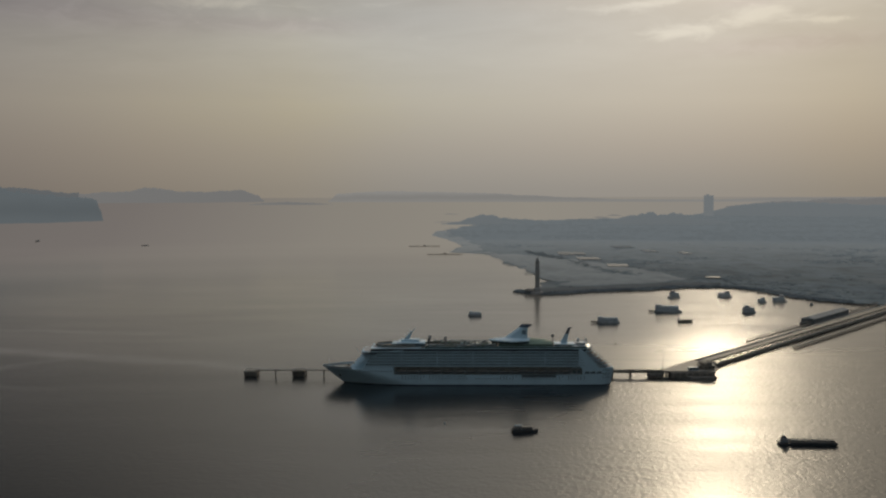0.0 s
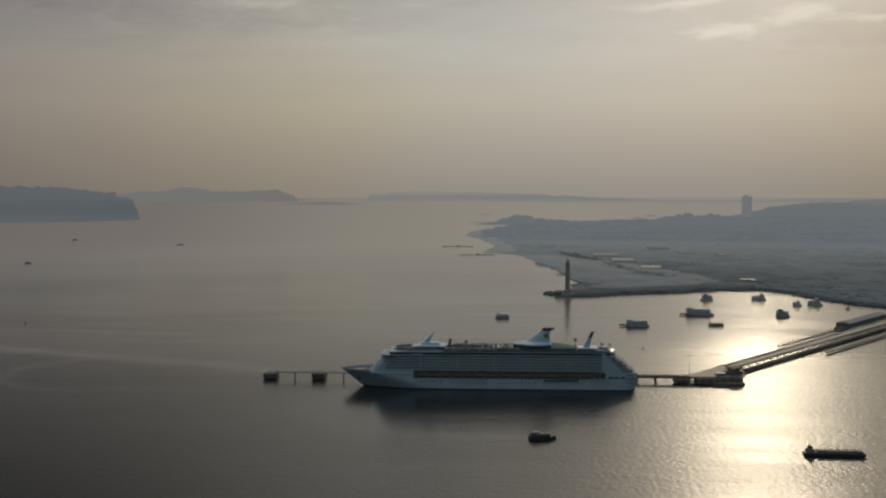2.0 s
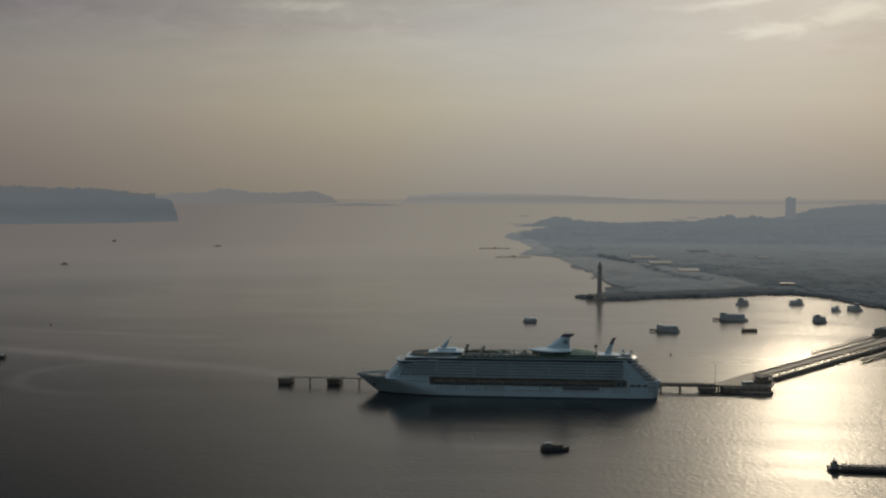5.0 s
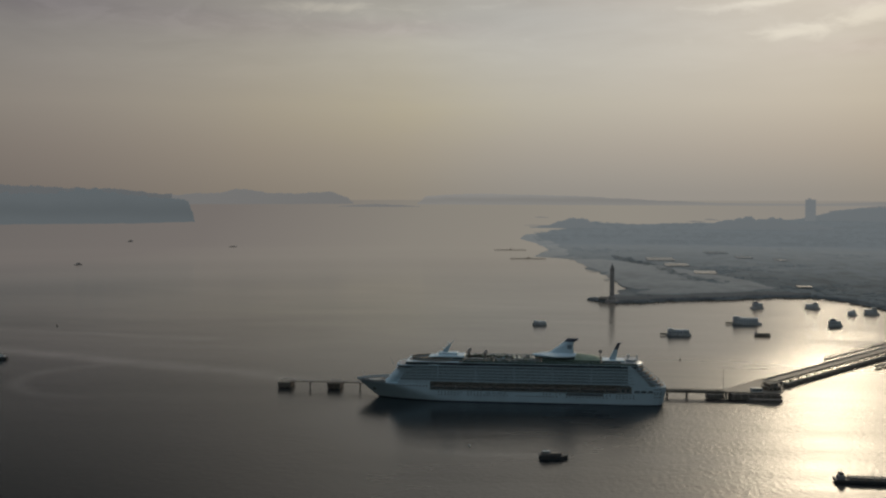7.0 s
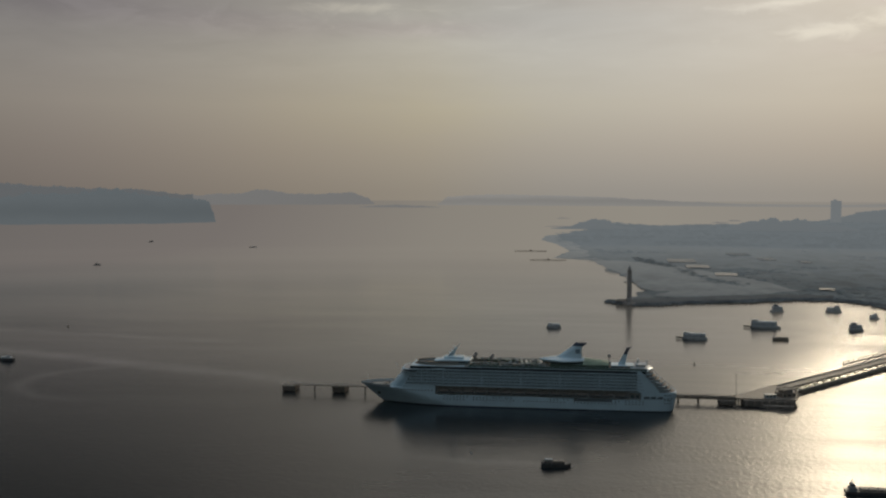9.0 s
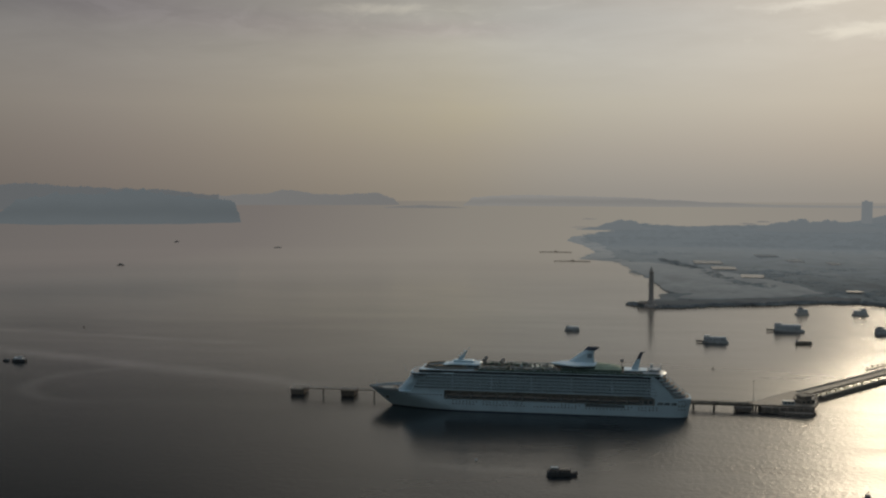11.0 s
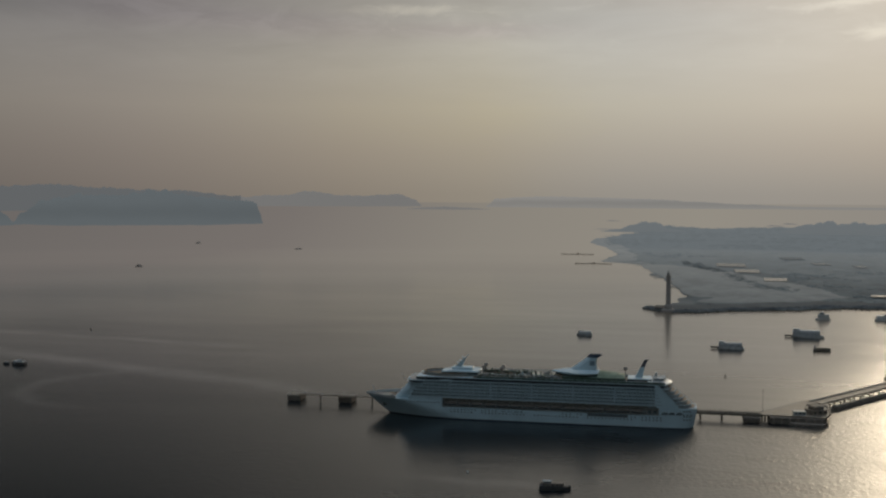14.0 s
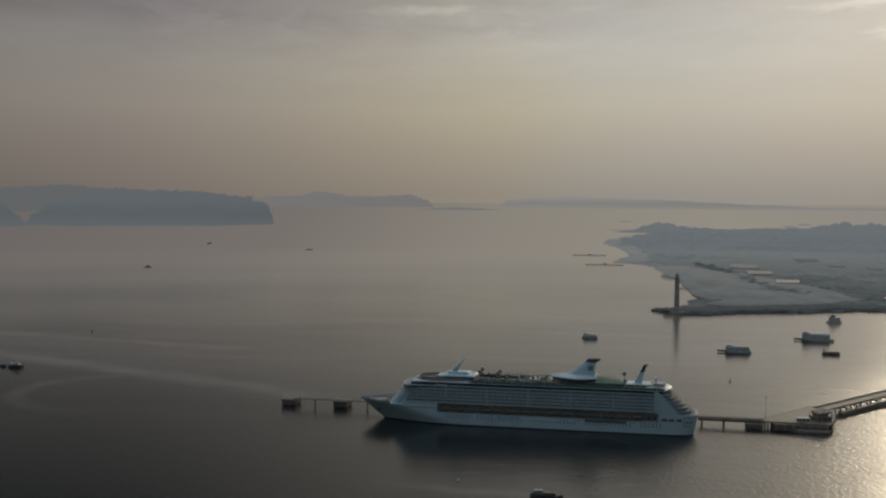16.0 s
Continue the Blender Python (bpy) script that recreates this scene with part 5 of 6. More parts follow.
    for i in range(96):
        if i < 78:
            x, y, z = rnd.uniform(-43, 29), rnd.choice((-1, 1)) * rnd.uniform(13.3, 18.0), 43.0
        else:
            x, y, z = rnd.uniform(6, 25), rnd.uniform(-8, 8), 43.8
        ob = new("deck_stand", rnd.choice(kinds))
        ob.parent = S
        ob.matrix_local = pose(x, y, z, 0, 0, rnd.uniform(0, 90))
    post = new_bm()
    rod(post, (0, 0, 0), (0, 0, 2.3), 0.12, n=5)
    ball(post, (0, 0, 2.4), 0.3, 6, 4)
    post = mesh_of("deck_lamp", post, M_STEEL)
    for i in range(12):
        for y in (-12.2, 12.2):
            share("deck_lamp", post, S, -42 + 6.3 * i, y, 43.0)
    shade = new_bm()
    rod(shade, (0, 0, 0), (0, 0, 2.4), 0.07, n=5)
    rod(shade, (0, 0, 2.2), (0, 0, 2.9), 1.5, 0.1, 10)
    shade = mesh_of("parasol", shade, M_GREEN)
    for i in range(16):
        share("parasol", shade, S, -41 + 4.4 * i + rnd.uniform(-1, 1), rnd.choice((-10.6, 10.6)) + rnd.uniform(-1, 1), 40.1)
    for i in range(14):
        x, y = rnd.uniform(94, 128), rnd.choice((-1, 1)) * rnd.uniform(11, 17.5)
        part("deck_locker", box(new_bm(), x - rnd.uniform(0.5, 1.6), x + 0.9, y - 0.7, y + 0.7, 40.1, 40.1 + rnd.uniform(0.8, 2.4), 0.2), rnd.choice((M_WALL, M_TEAK, M_RECESS, M_WHITE)), S)
    lounger = mesh_of("lounger_row", box(box(new_bm(), 0, 1.9, -0.35, 0.35, 0.25, 0.4), 1.2, 1.9, -0.35, 0.35, 0.4, 0.9), M_RECESS)
    for i in range(64):
        share("lounger", lounger, S, -43 + 1.15 * i, -17.4 if i % 2 else -15.6, 43.0, 90)

    # forward observation lounge: oval drum, open sun terrace, mast house
    def oval(cx, a, b, z, n=36):
        return [(cx + a * math.cos(2 * math.pi * i / n), b * math.sin(2 * math.pi * i / n), z) for i in range(n)]
    bm = new_bm()
    solid(bm, [oval(-75, 31.0, 18.9, 36.6), oval(-75, 29.6, 18.5, 37.3)])
    part("lounge_base", bm, M_WHITE, S)
    bm = new_bm()
    solid(bm, [oval(-75, 29.2, 18.6, 37.3), oval(-75, 27.6, 18.3, 39.4)])
    part("lounge_glazing", bm, M_GLASS, S)
    mullion = mesh_of("mullion", box(new_bm(), -0.12, 0.12, -0.12, 0.12, 37.3, 39.5), M_WHITE)
    for i in range(0, 36, 2):
        share("mullion", mullion, S, -75 + 28.7 * math.cos(2 * math.pi * i / 36), 18.6 * math.sin(2 * math.pi * i / 36), 0)
    bm = new_bm()
    solid(bm, [oval(-75, 28.4, 19.2, 39.4), oval(-75, 28.6, 19.4, 39.9), oval(-75, 28.0, 18.8, 40.1)])
    part("lounge_roof", bm, M_WHITE, S)
    bm = new_bm()
    solid(bm, [oval(-75, 27.6, 18.4, 40.1), oval(-75, 27.6, 18.4, 40.2)])
    part("lounge_deck", bm, M_TEAK, S, "brown deck round the terrace")
    bm = new_bm()
    solid(bm, [oval(-75.5, 23.4, 15.0, 40.1), oval(-75.5, 24.2, 15.6, 42.5), oval(-75.5, 23.8, 15.2, 42.5), oval(-75.5, 23.0, 14.6, 40.7)], caps=False)
    part("terrace_windscreen", bm, M_WALL, S)
    bm = new_bm()
    solid(bm, [oval(-75.5, 24.6, 16.0, 42.5), oval(-75.5, 24.6, 16.0, 43.1), oval(-75.5, 23.2, 14.7, 43.1), oval(-75.5, 23.2, 14.7, 42.5)], caps=False)
    part("terrace_rim", bm, M_TEAK, S)
    bm = new_bm()
    solid(bm, [oval(-75.5, 22.9, 14.5, 40.62), oval(-75.5, 22.9, 14.5, 40.72)])
    part("sun_terrace", bm, M_TEAK, S, "brown wooden oval sun terrace")
    bm = new_bm()
    box(bm, -82, -46, -9.5, 9.5, 40.7, 44.2, 1.2)
    box(bm, -76, -45, -12.5, 12.5, 44.2, 45.3, 1.5)
    box(bm, -72, -52, -6, 6, 45.3, 47.6, 1.0)
    part("mast_house", bm, M_WHITE, S)
    bm = new_bm()
    box(bm, -81.9, -46.2, -9.6, 9.6, 41.6, 43.2)
    part("mast_house_glazing", bm, M_GLASS, S)
    bm = new_bm()
    solid(bm, [[(-69, -1.6, 47.5), (-63, -1.6, 47.5), (-63, 1.6, 47.5), (-69, 1.6, 47.5)],
               [(-61.4, -0.7, 55.5), (-59.4, -0.7, 55.5), (-59.4, 0.7, 55.5), (-61.4, 0.7, 55.5)]])
    rod(bm, (-60.4, 0, 55), (-56.4, 0, 60.0), 0.45, 0.2)
    part("mast", bm, M_WHITE, S)
    for x, z, L in ((-63.5, 52.6, 4.2), (-61.0, 55.6, 3.0), (-66, 50.4, 3.4)):
        bm = new_bm()
        box(bm, x - 1.1, x + 0.7, -L, L, z, z + 0.35)
        rod(bm, (x - 1.6, 0, z + 0.4), (x - 1.6, 0, z + 1.4), 0.3)
        box(bm, x - 1.9, x - 1.3, -2.2, 2.2, z + 1.3, z + 1.8)
        part("radar_yard", bm, M_WHITE, S)
    for x, y, z in ((-41, -8, 48.9), (-24, -6, 47.6), (92, -7, 52.0), (-41, 8, 48.9), (-24, 6, 47.6)):
        bm = new_bm()
        rod(bm, (x, y, 40.1), (x, y, z - 1.0), 0.45, 0.35)
        ball(bm, (x, y, z), 1.9)
        part("satellite_dome", bm, M_DOME, S)

    # funnel with its winged lounge
    bm = new_bm()
    def wing(x0, x1, half, z, n=24):
        cx, a = (x0 + x1) / 2, (x1 - x0) / 2
        pts = []
        for i in range(n):
            t = 2 * math.pi * i / n
            pts.append((cx + a * math.cos(t), half * math.sin(t) * (1.0 - 0.55 * max(0.0, -math.cos(t))), z))
        return pts
    solid(bm, [wing(33, 70, 9, 43.4), wing(25, 70, 14.5, 45.6), wing(23, 70, 15.5, 46.6), wing(24, 69, 14.8, 47.4), wing(33, 68, 8, 49.0)])
    part("funnel_lounge", bm, M_WHITE, S)
    bm = new_bm()
    solid(bm, [wing(30.6, 70.3, 11.4, 44.3), wing(25.6, 70.3, 14.6, 45.55)])
    part("funnel_lounge_glazing", bm, M_GLASS, S)
    bm = new_bm()
    box(bm, 34, 92, -12, 12, 40.1, 43.6, 0.4)
    part("funnel_casing", bm, M_SCREEN, S)
    prof = [(48.0, 38.5, 66.0, 5.2), (51.0, 43.2, 65.4, 4.6), (54.5, 48.2, 65.0, 4.1), (58.0, 53.0, 65.2, 3.7), (60.6, 56.2, 66.2, 3.5)]
    def fin(z, x0, x1, w):
        return [(x0, -w * 0.25, z), (x0 + 2.2, -w * 0.8, z), (x0 + 5, -w, z), (x1 - 1, -w, z), (x1, -w * 0.7, z),
                (x1, w * 0.7, z), (x1 - 1, w, z), (x0 + 5, w, z), (x0 + 2.2, w * 0.8, z), (x0, w * 0.25, z)]
    bm = new_bm()
    solid(bm, [fin(z, a, b, w) for z, a, b, w in prof])
    part("funnel", bm, M_WHITE, S)
    bm = new_bm()
    solid(bm, [fin(60.6, 56.1, 66.4, 3.6), fin(62.4, 57.4, 69.6, 3.6), fin(63.8, 59.0, 70.6, 3.2)])
    part("funnel_top", bm, M_BLUE, S, "navy funnel top")
    bm = new_bm()
    for i in range(4):
        rod(bm, (60.5 + 2.4 * i, 0, 63.6), (61.0 + 2.4 * i, 0, 64.2), 0.7)
    part("exhaust_pipe", bm, M_RUST, S)
    for sy in (-1, 1):
        bm = new_bm()
        box(bm, 59.0, 63.6, *sorted((sy * 3.6, sy * 4.35)), 53.2, 57.6)
        part("funnel_mark", bm, M_MARK, S, "plain blue mark on the funnel")

    # sports court under its green net, aft mast, aft deckhouses
    bm = new_bm()
    solid(bm, [[(66, -11.5, 43.6), (92, -11.5, 43.6), (92, 11.5, 43.6), (66, 11.5, 43.6)], [(67, -8, 46.4), (91, -8, 45.0), (91, 8, 45.0), (67, 8, 46.4)],
               [(68, -3, 48.3), (84, -3, 46.9), (84, 3, 46.9), (68, 3, 48.3)]])
    part("sports_court_cover", bm, M_GREEN, S, "green cover over the sports court")
    bm = new_bm()
    box(bm, 94, 116, -10, 10, 40.1, 43.4, 0.5)
    part("aft_house", bm, M_WHITE, S)
    bm = new_bm()
    box(bm, 93.8, 116.2, -10.1, 10.1, 41.0, 42.5)
    part("aft_house_glazing", bm, M_GLASS, S)
    bm = new_bm()
    solid(bm, [[(100.5, -2.6, 43), (107.5, -2.6, 43), (107.5, 2.6, 43), (100.5, 2.6, 43)], [(106, -1.5, 53.2), (109.6, -1.5, 53.2), (109.6, 1.5, 53.2), (106, 1.5, 53.2)]])
    part("aft_funnel", bm, M_WHITE, S)
    bm = new_bm()
    solid(bm, [[(105.9, -1.55, 53.2), (109.7, -1.55, 53.2), (109.7, 1.55, 53.2), (105.9, 1.55, 53.2)], [(108.9, -1.1, 59.2), (111.9, -1.1, 59.2), (111.9, 1.1, 59.2), (108.9, 1.1, 59.2)],
               [(109.2, -1.1, 60.0), (115.0, -1.1, 60.3), (115.0, 1.1, 60.3), (109.2, 1.1, 60.0)]])
    part("aft_funnel_top", bm, M_BLUE, S, "navy top of the aft funnel")
    bm = new_bm()
    box(bm, 117, 129, -9, 9, 43.6, 44.2, 0.2)
    rail(bm, (117.2, -8.8, 44.2), (128.8, -8.8, 44.2), 3.6, 1.5, 0.1)
    rail(bm, (128.8, -8.8, 44.2), (128.8, 8.8, 44.2), 3.6, 1.5, 0.1)
    box(bm, 118, 127, -7, 7, 40.1, 43.6, 0.3)
    box(bm, 119, 121, -3, 3, 45.2, 48.5, 0.3)
    part("climbing_wall", bm, M_WALL, S)

    # rounded end of the top deck, and the stern terraces below it
    bm = new_bm()
    solid(bm, [[(124 + a * math.cos(math.pi * (i / 16 - 0.5)), b * math.sin(math.pi * (i / 16 - 0.5)), z) for i in range(17)]
               for a, b, z in ((11.0, 18.6, 39.5), (10.8, 18.4, 40.2), (9.6, 17.2, 40.9), (7.0, 14.5, 41.5), (3.0, 9.0, 41.8))])
    bmesh.ops.recalc_face_normals(bm, faces=bm.faces[:])
    for f in bm.faces:
        f.smooth = True
    part("aft_canopy", bm, M_CANOPY, S, "polished rounded canopy over the stern")
    for k in range(8):
        z = 18.6 + 2.95 * k
        x1 = 156.4 - 3.55 * k
        half = min(16.8 + 0.3 * k, 18.4)
        bm = new_bm()
        arc = [(x1 - 9.5 + 9.5 * math.cos(a) ** 0.8, half * math.sin(a)) for a in [math.pi * (-0.499 + 0.998 * i / 12) for i in range(13)]]
        pts = [(112, -half - 1.0)] + arc + [(112, half + 1.0)]
        solid(bm, [[(x, y, z - 0.35) for x, y in pts], [(x, y, z + 0.25) for x, y in pts]])
        part("terrace_slab", bm, M_WHITE, S)
        bm = new_bm()
        top = [(112.5, -half - 0.4)] + [(x - 0.7, y * 0.96) for x, y in arc] + [(112.5, half + 0.4)]
        solid(bm, [[(x, y, z + 0.25) for x, y in top], [(x, y, z + 0.3) for x, y in top]])
        part("terrace_deck", bm, M_TEAK, S, "brown wooden terrace deck")
        bm = new_bm()
        ins = [(113 if x < 113 else x - 5.2, y * 0.88) for x, y in pts]
        solid(bm, [[(x, y, z + 0.25) for x, y in ins], [(x, y, z + 2.62) for x, y in ins]])
        part("terrace_wall", bm, M_WALL, S)
        bm = new_bm()
        for (xa, ya), (xb, yb) in zip(pts[1:13], pts[2:14]):
            rail(bm, (xa - 0.15, ya * 0.99, z + 0.25), (xb - 0.15, yb * 0.99, z + 0.25), gap=2.4, r=0.09)
        part("terrace_rail", bm, M_POLISH, S, "polished steel terrace rail")
        bm = new_bm()
        for j in range(9):
            y = -half * 0.8 + half * 1.6 * j / 8
            box(bm, x1 - 5.35, x1 - 5.1, y - 1.2, y + 1.2, z + 0.5, z + 2.3)
        part("terrace_glazing", bm, M_GLASS, S)
    # solid wing walls closing the terraces at the ship's sides
    for sy in (-1, 1):
        prof = [(119.0, 20.4), (119.0, 39.3), (121.5, 39.3), (126.5, 35.6), (131.5, 30.2), (136.5, 24.6), (141.0, 18.7), (122.0, 18.7)]
        rings = []
        for off in (0.0, 0.7):
            rings.append([(x, sy * (19.15 - 1.9 * max(0.0, (x - 122) / 26) ** 1.4 - 0.7 + off), z) for x, z in prof])
        bm = new_bm()
        solid(bm, rings)
        bmesh.ops.recalc_face_normals(bm, faces=bm.faces[:])
        part("wing_wall", bm, M_WHITE, S)


make_ship()


def make_lifeboats():
    hull = new_bm()
    def sec(x, w, z0, z1):
        return [(x, -w, z1), (x, -w * 0.9, (z0 + z1) / 2), (x, -w * 0.3, z0), (x, w * 0.3, z0), (x, w * 0.9, (z0 + z1) / 2), (x, w, z1)]
    solid(hull, [sec(-5.0, 0.3, 1.0, 1.5), sec(-4.0, 1.2, 0.3, 1.5), sec(-1, 1.75, 0.0, 1.5), sec(2, 1.75, 0.0, 1.5), sec(4.4, 1.35, 0.2, 1.5), sec(5.0, 1.0, 0.5, 1.5)])
    cover = new_bm()
    def top(x, w, z):
        return [(x, -w, 1.5), (x, -w * 0.85, 1.5 + z * 0.7), (x, -w * 0.4, 1.5 + z), (x, w * 0.4, 1.5 + z), (x, w * 0.85, 1.5 + z * 0.7), (x, w, 1.5)]
    solid(cover, [top(-4.6, 0.4, 0.4), top(-3.6, 1.3, 1.2), top(-1, 1.7, 1.5), (top(2.6, 1.7, 1.6)), top(4.6, 1.2, 1.1)])
    h, c = mesh_of("hull", hull, M_PORT), mesh_of("canopy", cover, M_ORANGE)
    davit = mesh_of("davit", box(box(new_bm(), -0.2, 0.2, -0.3, 2.6, 3.4, 3.9), -0.2, 0.2, 2.2, 2.6, -0.8, 3.9), M_STEEL)
    for i in range(15):
        t = thing("lifeboat", "orange-topped lifeboat hanging in the ship's boat recess", "lifeboat", pose(-71 + 12.45 * i, -17.3, 13.0) @ Matrix.Scale(1.12, 4), group="lifeboats along the ship")
        share("hull", h, t, 0, 0, 0)
        share("canopy", c, t, 0, 0, 0)
        for dx in (-3.2, 3.2):
            share("davit", davit, t, dx, 0, 0)


make_lifeboats()


# ---- boats and barges ----
def hull_rings(L, W, z0, z1, fine=0.35, rise=0.25, n=10):
    """Sections of a boat's hull, bow at -x."""
    rings = []
    for i in range(n + 1):
        f = i / n
        x = -L / 2 + L * f
        w = W / 2 * (1 - (1 - min(1.0, f / fine)) ** 2) if f < fine else W / 2 * (1 - 0.12 * ((f - fine) / (1 - fine)) ** 2)
        w = max(w, 0.06 * W)
        top = z1 * (1 + rise * (1 - min(1.0, f / 0.45)) ** 2)
        rings.append([(x, -w, top), (x, -w * 0.985, 0.05), (x, -w * 0.6, z0), (x, w * 0.6, z0), (x, w * 0.985, 0.05), (x, w, top)])
    return rings


def work_boat(x, y, L, W, rz, label, boom=0.0, house=(0.15, 0.45), height=6.0, tall=False, group="boats at anchor in the bay", cover=False, paint=None, hull_paint=None, bridge_paint=None):
    """A small working vessel: hull, deckhouse, wheelhouse, mast, and a bow boom where it has one."""
    p, k = far(x, y)
    t = thing("work_boat", label, "boat", Matrix.Translation(p) @ pose(0, 0, 0, 0, 0, rz) @ Matrix.Scale(k, 4), group=group)
    d = min(2.6, 0.09 * L + 0.6)
    bm = new_bm()
    solid(bm, hull_rings(L, W, -1.2, d))
    part("hull", bm, hull_paint or M_BOATHULL, t)
    for sy in (-1, 1):
        part("bulwark", box(new_bm(), -L * 0.2, L * 0.49, *sorted((sy * W * 0.44, sy * W * 0.47)), d, d + 0.7), hull_paint or M_BOATHULL, t)
    a, b = house
    low = 0.78 if cover else 0.66
    bm = new_bm()
    box(bm, -L / 2 + L * a, -L / 2 + L * b, -W * 0.40, W * 0.40, d - 0.2, d + height * low, 0.6 if cover else 0.3)
    part("deckhouse", bm, paint or (M_TARP if cover else M_HOUSE), t)
    bm = new_bm()
    c0 = a + (b - a) * (0.02 if cover else 0.55 if not tall else 0.10)
    c1 = a + (b - a) * (0.26 if cover else 0.92 if not tall else 0.55)
    box(bm, -L / 2 + L * c0, -L / 2 + L * c1, -W * 0.30, W * 0.30, d + height * low, d + height, 0.25)
    wh = part("wheelhouse", bm, bridge_paint or paint or M_HOUSE, t)
    bm = new_bm()
    box(bm, -L / 2 + L * c0 - 0.06, -L / 2 + L * c1 + 0.06, -W * 0.30 - 0.05, W * 0.30 + 0.05, d + height * (low + 0.06), d + height * 0.94)
    part("window_band", bm, M_GLASS, wh)
    n = max(2, int(L * (b - a) / 3))
    pane = mesh_of("window", box(new_bm(), -0.6, 0.6, -W * 0.40 - 0.06, W * 0.40 + 0.06, -0.45, 0.45), M_GLASS)
    for i in range(n):
        share("window", pane, t, -L / 2 + L * (a + (b - a) * (i + 0.5) / n), 0, d + height * 0.32)
    bm = new_bm()
    mx = -L / 2 + L * (c0 + c1) / 2
    rod(bm, (mx, 0, d + height), (mx + 0.4, 0, d + height * 1.6), 0.18, 0.08, 5)
    rod(bm, (mx + 0.2, -1.2, d + height * 1.35), (mx + 0.2, 1.2, d + height * 1.35), 0.07, n=4)
    part("mast", bm, M_RUST, t)
    if boom:
        bm = new_bm()
        rod(bm, (-L / 2 + 1, -W * 0.12, d + 0.3), (-L / 2 - boom, 0, d + 0.8), 0.5, 0.35, 6)
        rod(bm, (-L / 2 + 1, W * 0.12, d + 0.3), (-L / 2 - boom, 0, d + 0.8), 0.5, 0.35, 6)
        box(bm, -L / 2 - boom, -L / 2 + 1.0, -1.7, 1.7, d - 1.6, d + 0.8, 0.3)
        part("bow_ramp", bm, M_RUST, t)
    for sy in (-1, 1):
        part("handrail", rail(new_bm(), (L * 0.1, sy * W * 0.42, d), (L * 0.48, sy * W * 0.42, d), 1.2, 2.0, 0.06), M_STEEL, t)
    bm = new_bm()
    box(bm, L * 0.18, L * 0.40, -W * 0.25, W * 0.25, d, d + 1.1, 0.2)
    part("hatch", bm, M_TARP, t)
    return t


work_boat(222, 521, 36, 11, -2, "broad grey work vessel with bow ramp and long covered house", 9, (0.05, 0.92), 8.0, True, cover=True)
work_boat(344, 672, 46, 15, -3, "large grey work vessel with bow ramp and high covered house", 10, (0.04, 0.88), 10.5, False, cover=True)
work_boat(401, 918, 24, 12, 8, "stubby grey vessel with a high deckhouse at anchor", 0, (0.2, 0.9), 11, True)
work_boat(500, 922, 28, 12, -6, "grey covered vessel at anchor in the sun glitter", 0, (0.1, 0.9), 10, False)
work_boat(478, 660, 22, 11, 4, "short dark vessel with a high house at anchor", 0, (0.08, 0.9), 10, True)
work_boat(546, 826, 16, 9, 10, "small dark vessel with a square house at anchor", 0, (0.1, 0.8), 8, False)
work_boat(582, 840, 26, 12, -8, "grey covered vessel moored close to the shore", 0, (0.05, 0.85), 10, False)
work_boat(622, 780, 7, 3.2, 0, "small dark launch near the shore", 0, (0.25, 0.7), 4, False)
work_boat(14, 622, 23, 8, 0, "grey covered motor vessel crossing behind the ship", 0, (0.1, 0.92), 4.8, False, cover=True)
work_boat(49, -243, 23, 6.5, 188, "dark low ferry boat with a long canopy and white wheelhouse", 0, (0.22, 0.94), 4.0, False, group="boats before the ship", paint=M_PILE, hull_paint=M_DARKHULL, bridge_paint=M_WALL)
work_boat(-653, 183, 19, 6, 3, "dark fishing boat drifting on the calm water", 0, (0.2, 0.8), 4.0, False, group="boats west of the ship", hull_paint=M_DARKHULL)
work_boat(-671, 184, 9, 3, -4, "small dark open boat beside the fishing boat", 0, (0.3, 0.6), 1.8, False, group="boats west of the ship", hull_paint=M_DARKHULL)
work_boat(-1343, 1850, 22, 7, 52, "small dark boat far out on the bay", 0, (0.3, 0.8), 4.5, True, group="boats far out", paint=M_COVER, hull_paint=M_COVER)
work_boat(-1222, 2905, 30, 7, 40, "slim dark boat far out on the bay", 0, (0.25, 0.75), 2.6, False, group="boats far out", paint=M_COVER, hull_paint=M_COVER)
work_boat(-1788, 3270, 22, 8, 50, "small dark boat far out on the bay", 0, (0.25, 0.8), 4.5, False, group="boats far out", paint=M_COVER, hull_paint=M_COVER)


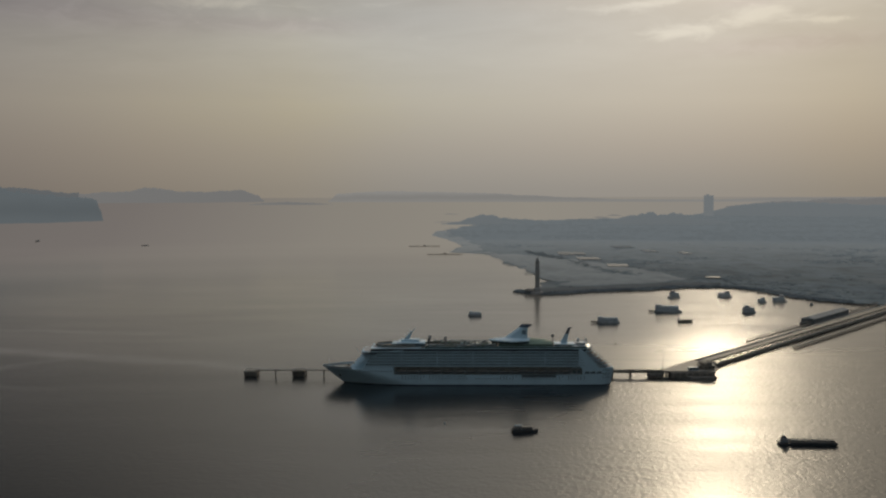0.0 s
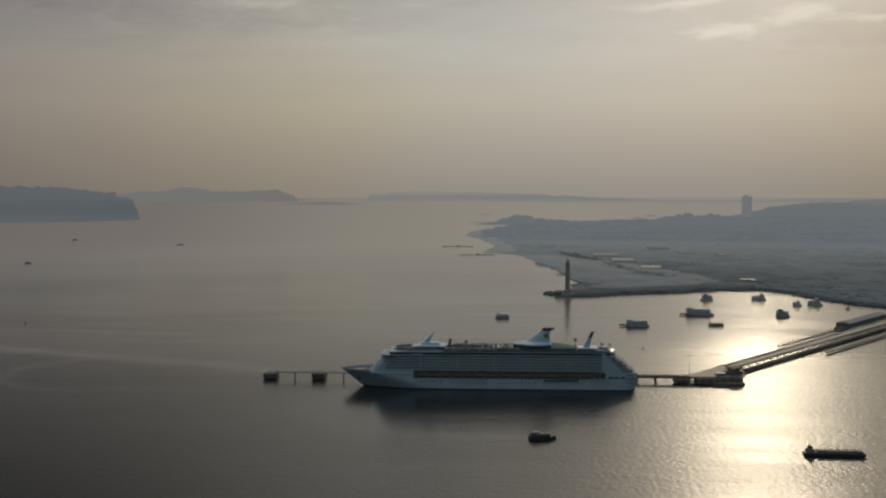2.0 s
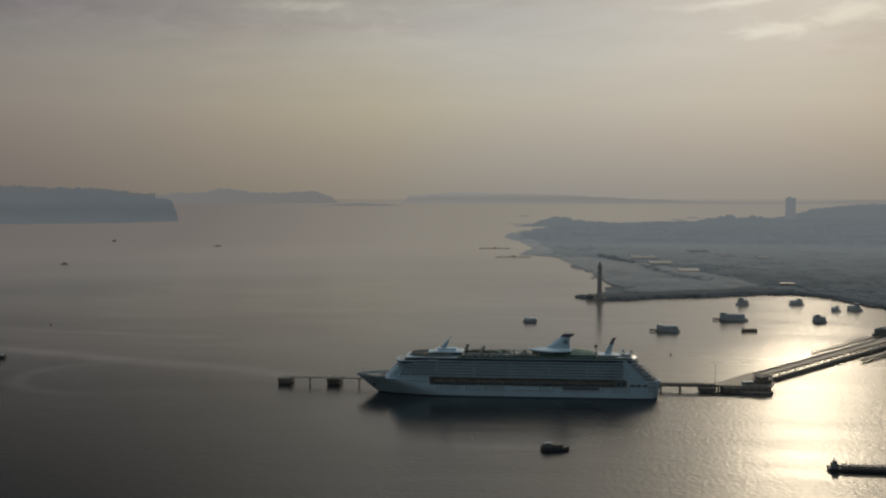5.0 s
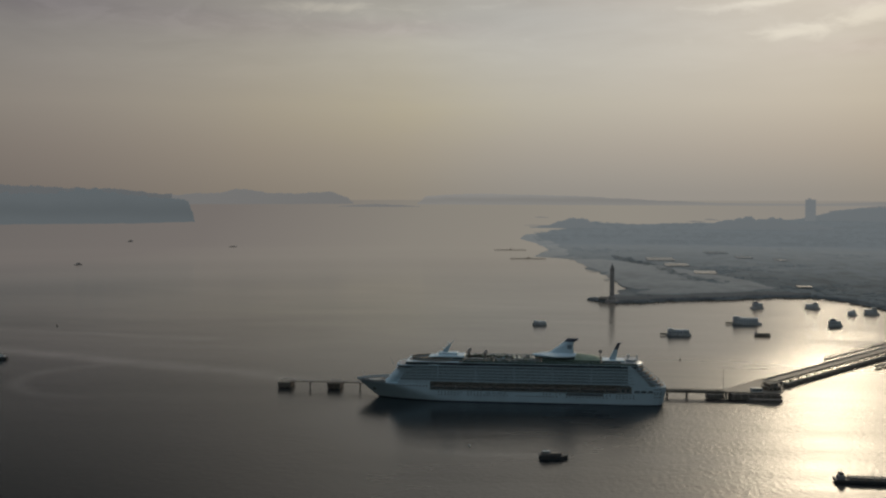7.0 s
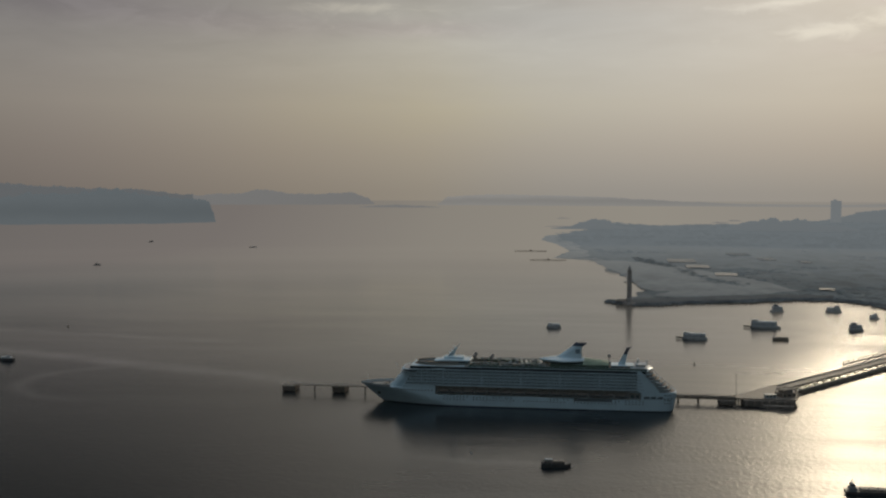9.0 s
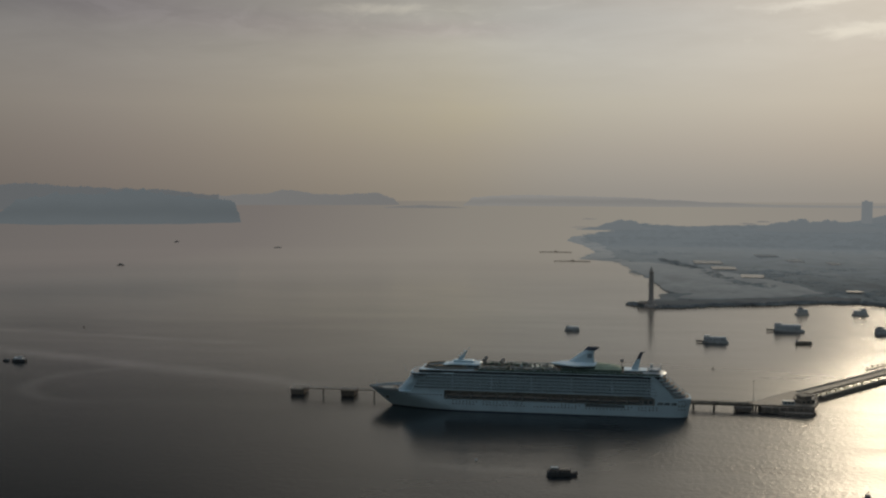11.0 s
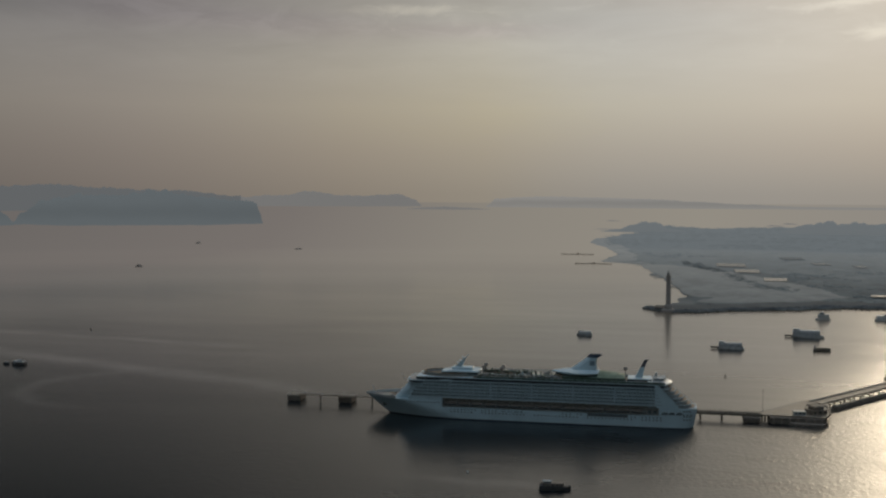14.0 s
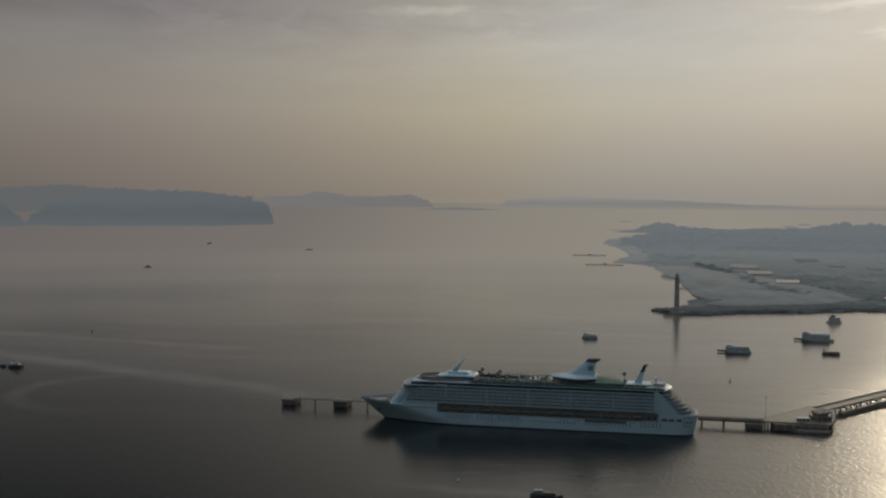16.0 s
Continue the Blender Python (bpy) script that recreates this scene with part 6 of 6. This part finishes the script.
def flat_barge(x, y, L, W, rz, label, wheel, paint):
    t = thing("barge", label, "barge", pose(x, y, 0, 0, 0, rz))
    bm = new_bm()
    rings = []
    for f, z0 in ((0.0, 0.9), (0.07, -1.0), (0.93, -1.0), (1.0, 0.6)):
        xx = -L / 2 + L * f
        rings.append([(xx, -W / 2, 2.6), (xx, -W / 2, (z0 + 2.6) / 2), (xx, -W / 2 + 0.5, z0), (xx, W / 2 - 0.5, z0), (xx, W / 2, (z0 + 2.6) / 2), (xx, W / 2, 2.6)])
    solid(bm, rings)
    part("hull", bm, paint, t)
    bm = new_bm()
    box(bm, -L * 0.30, L * 0.47, -W * 0.42, W * 0.42, 2.6, 3.7, 0.2)
    part("coaming", bm, M_RUST, t)
    lid = mesh_of("hatch_cover", box(new_bm(), -L * 0.058, L * 0.058, -W * 0.40, W * 0.40, 3.7, 4.5, 0.3), paint)
    for i in range(6):
        share("hatch_cover", lid, t, -L * 0.23 + L * 0.126 * i, 0, 0)
    if wheel:
        bm = new_bm()
        box(bm, -L * 0.45, -L * 0.34, -W * 0.35, W * 0.35, 2.6, 5.4, 0.3)
        box(bm, -L * 0.43, -L * 0.37, -W * 0.25, W * 0.25, 5.4, 7.6, 0.2)
        part("wheelhouse", bm, M_COVER, t)
        bm = new_bm()
        box(bm, -L * 0.435, -L * 0.365, -W * 0.26, W * 0.26, 6.1, 7.1)
        part("window_band", bm, M_GLASS, t)
        bm = new_bm()
        rod(bm, (-L * 0.4, 0, 7.6), (-L * 0.4, 0, 10.5), 0.15, n=5)
        part("mast", bm, M_RUST, t)
        bm = new_bm()
        rail(bm, (-L * 0.49, -W * 0.46, 2.6), (-L * 0.32, -W * 0.46, 2.6), 1.1, 1.8, 0.06)
        part("handrail", bm, M_STEEL, t)


flat_barge(277.5, -286, 47, 10, -2, "long dark river barge with closed hatch covers", True, M_DARKHULL)
flat_barge(344, 530, 23, 7, -6, "small empty brown lighter at anchor", True, M_RUST)


def make_buoy(x, y, h):
    t = thing("channel_buoy", "thin dark channel marker buoy", "buoy", pose(x, y, 0))
    bm = new_bm()
    rod(bm, (0, 0, -1), (0, 0, 1.2), 1.3, 1.0, 10)
    part("float", bm, M_RUST, t)
    bm = new_bm()
    rod(bm, (0, 0, 1.2), (0, 0, h), 0.45, 0.2, 6)
    box(bm, -0.6, 0.6, -0.6, 0.6, h - 1.2, h)
    part("marker", bm, M_RUST, t)


make_buoy(200, 280, 3.8)
make_buoy(-742, 514, 2.6)


def make_float(x, y):
    t = thing("mooring_float", "small round white mooring float on the water", "buoy", pose(x, y, 0))
    part("float", ball(new_bm(), (0, 0, 0.5), 1.0, 12, 8, 0.85), M_FLOAT, t)
    bm = new_bm()
    rod(bm, (0, 0, 1.2), (0, 0, 1.7), 0.12, n=6)
    ball(bm, (0, 0, 1.75), 0.2, 6, 4)
    part("lifting_eye", bm, M_STEEL, t)


make_float(-21, -209)
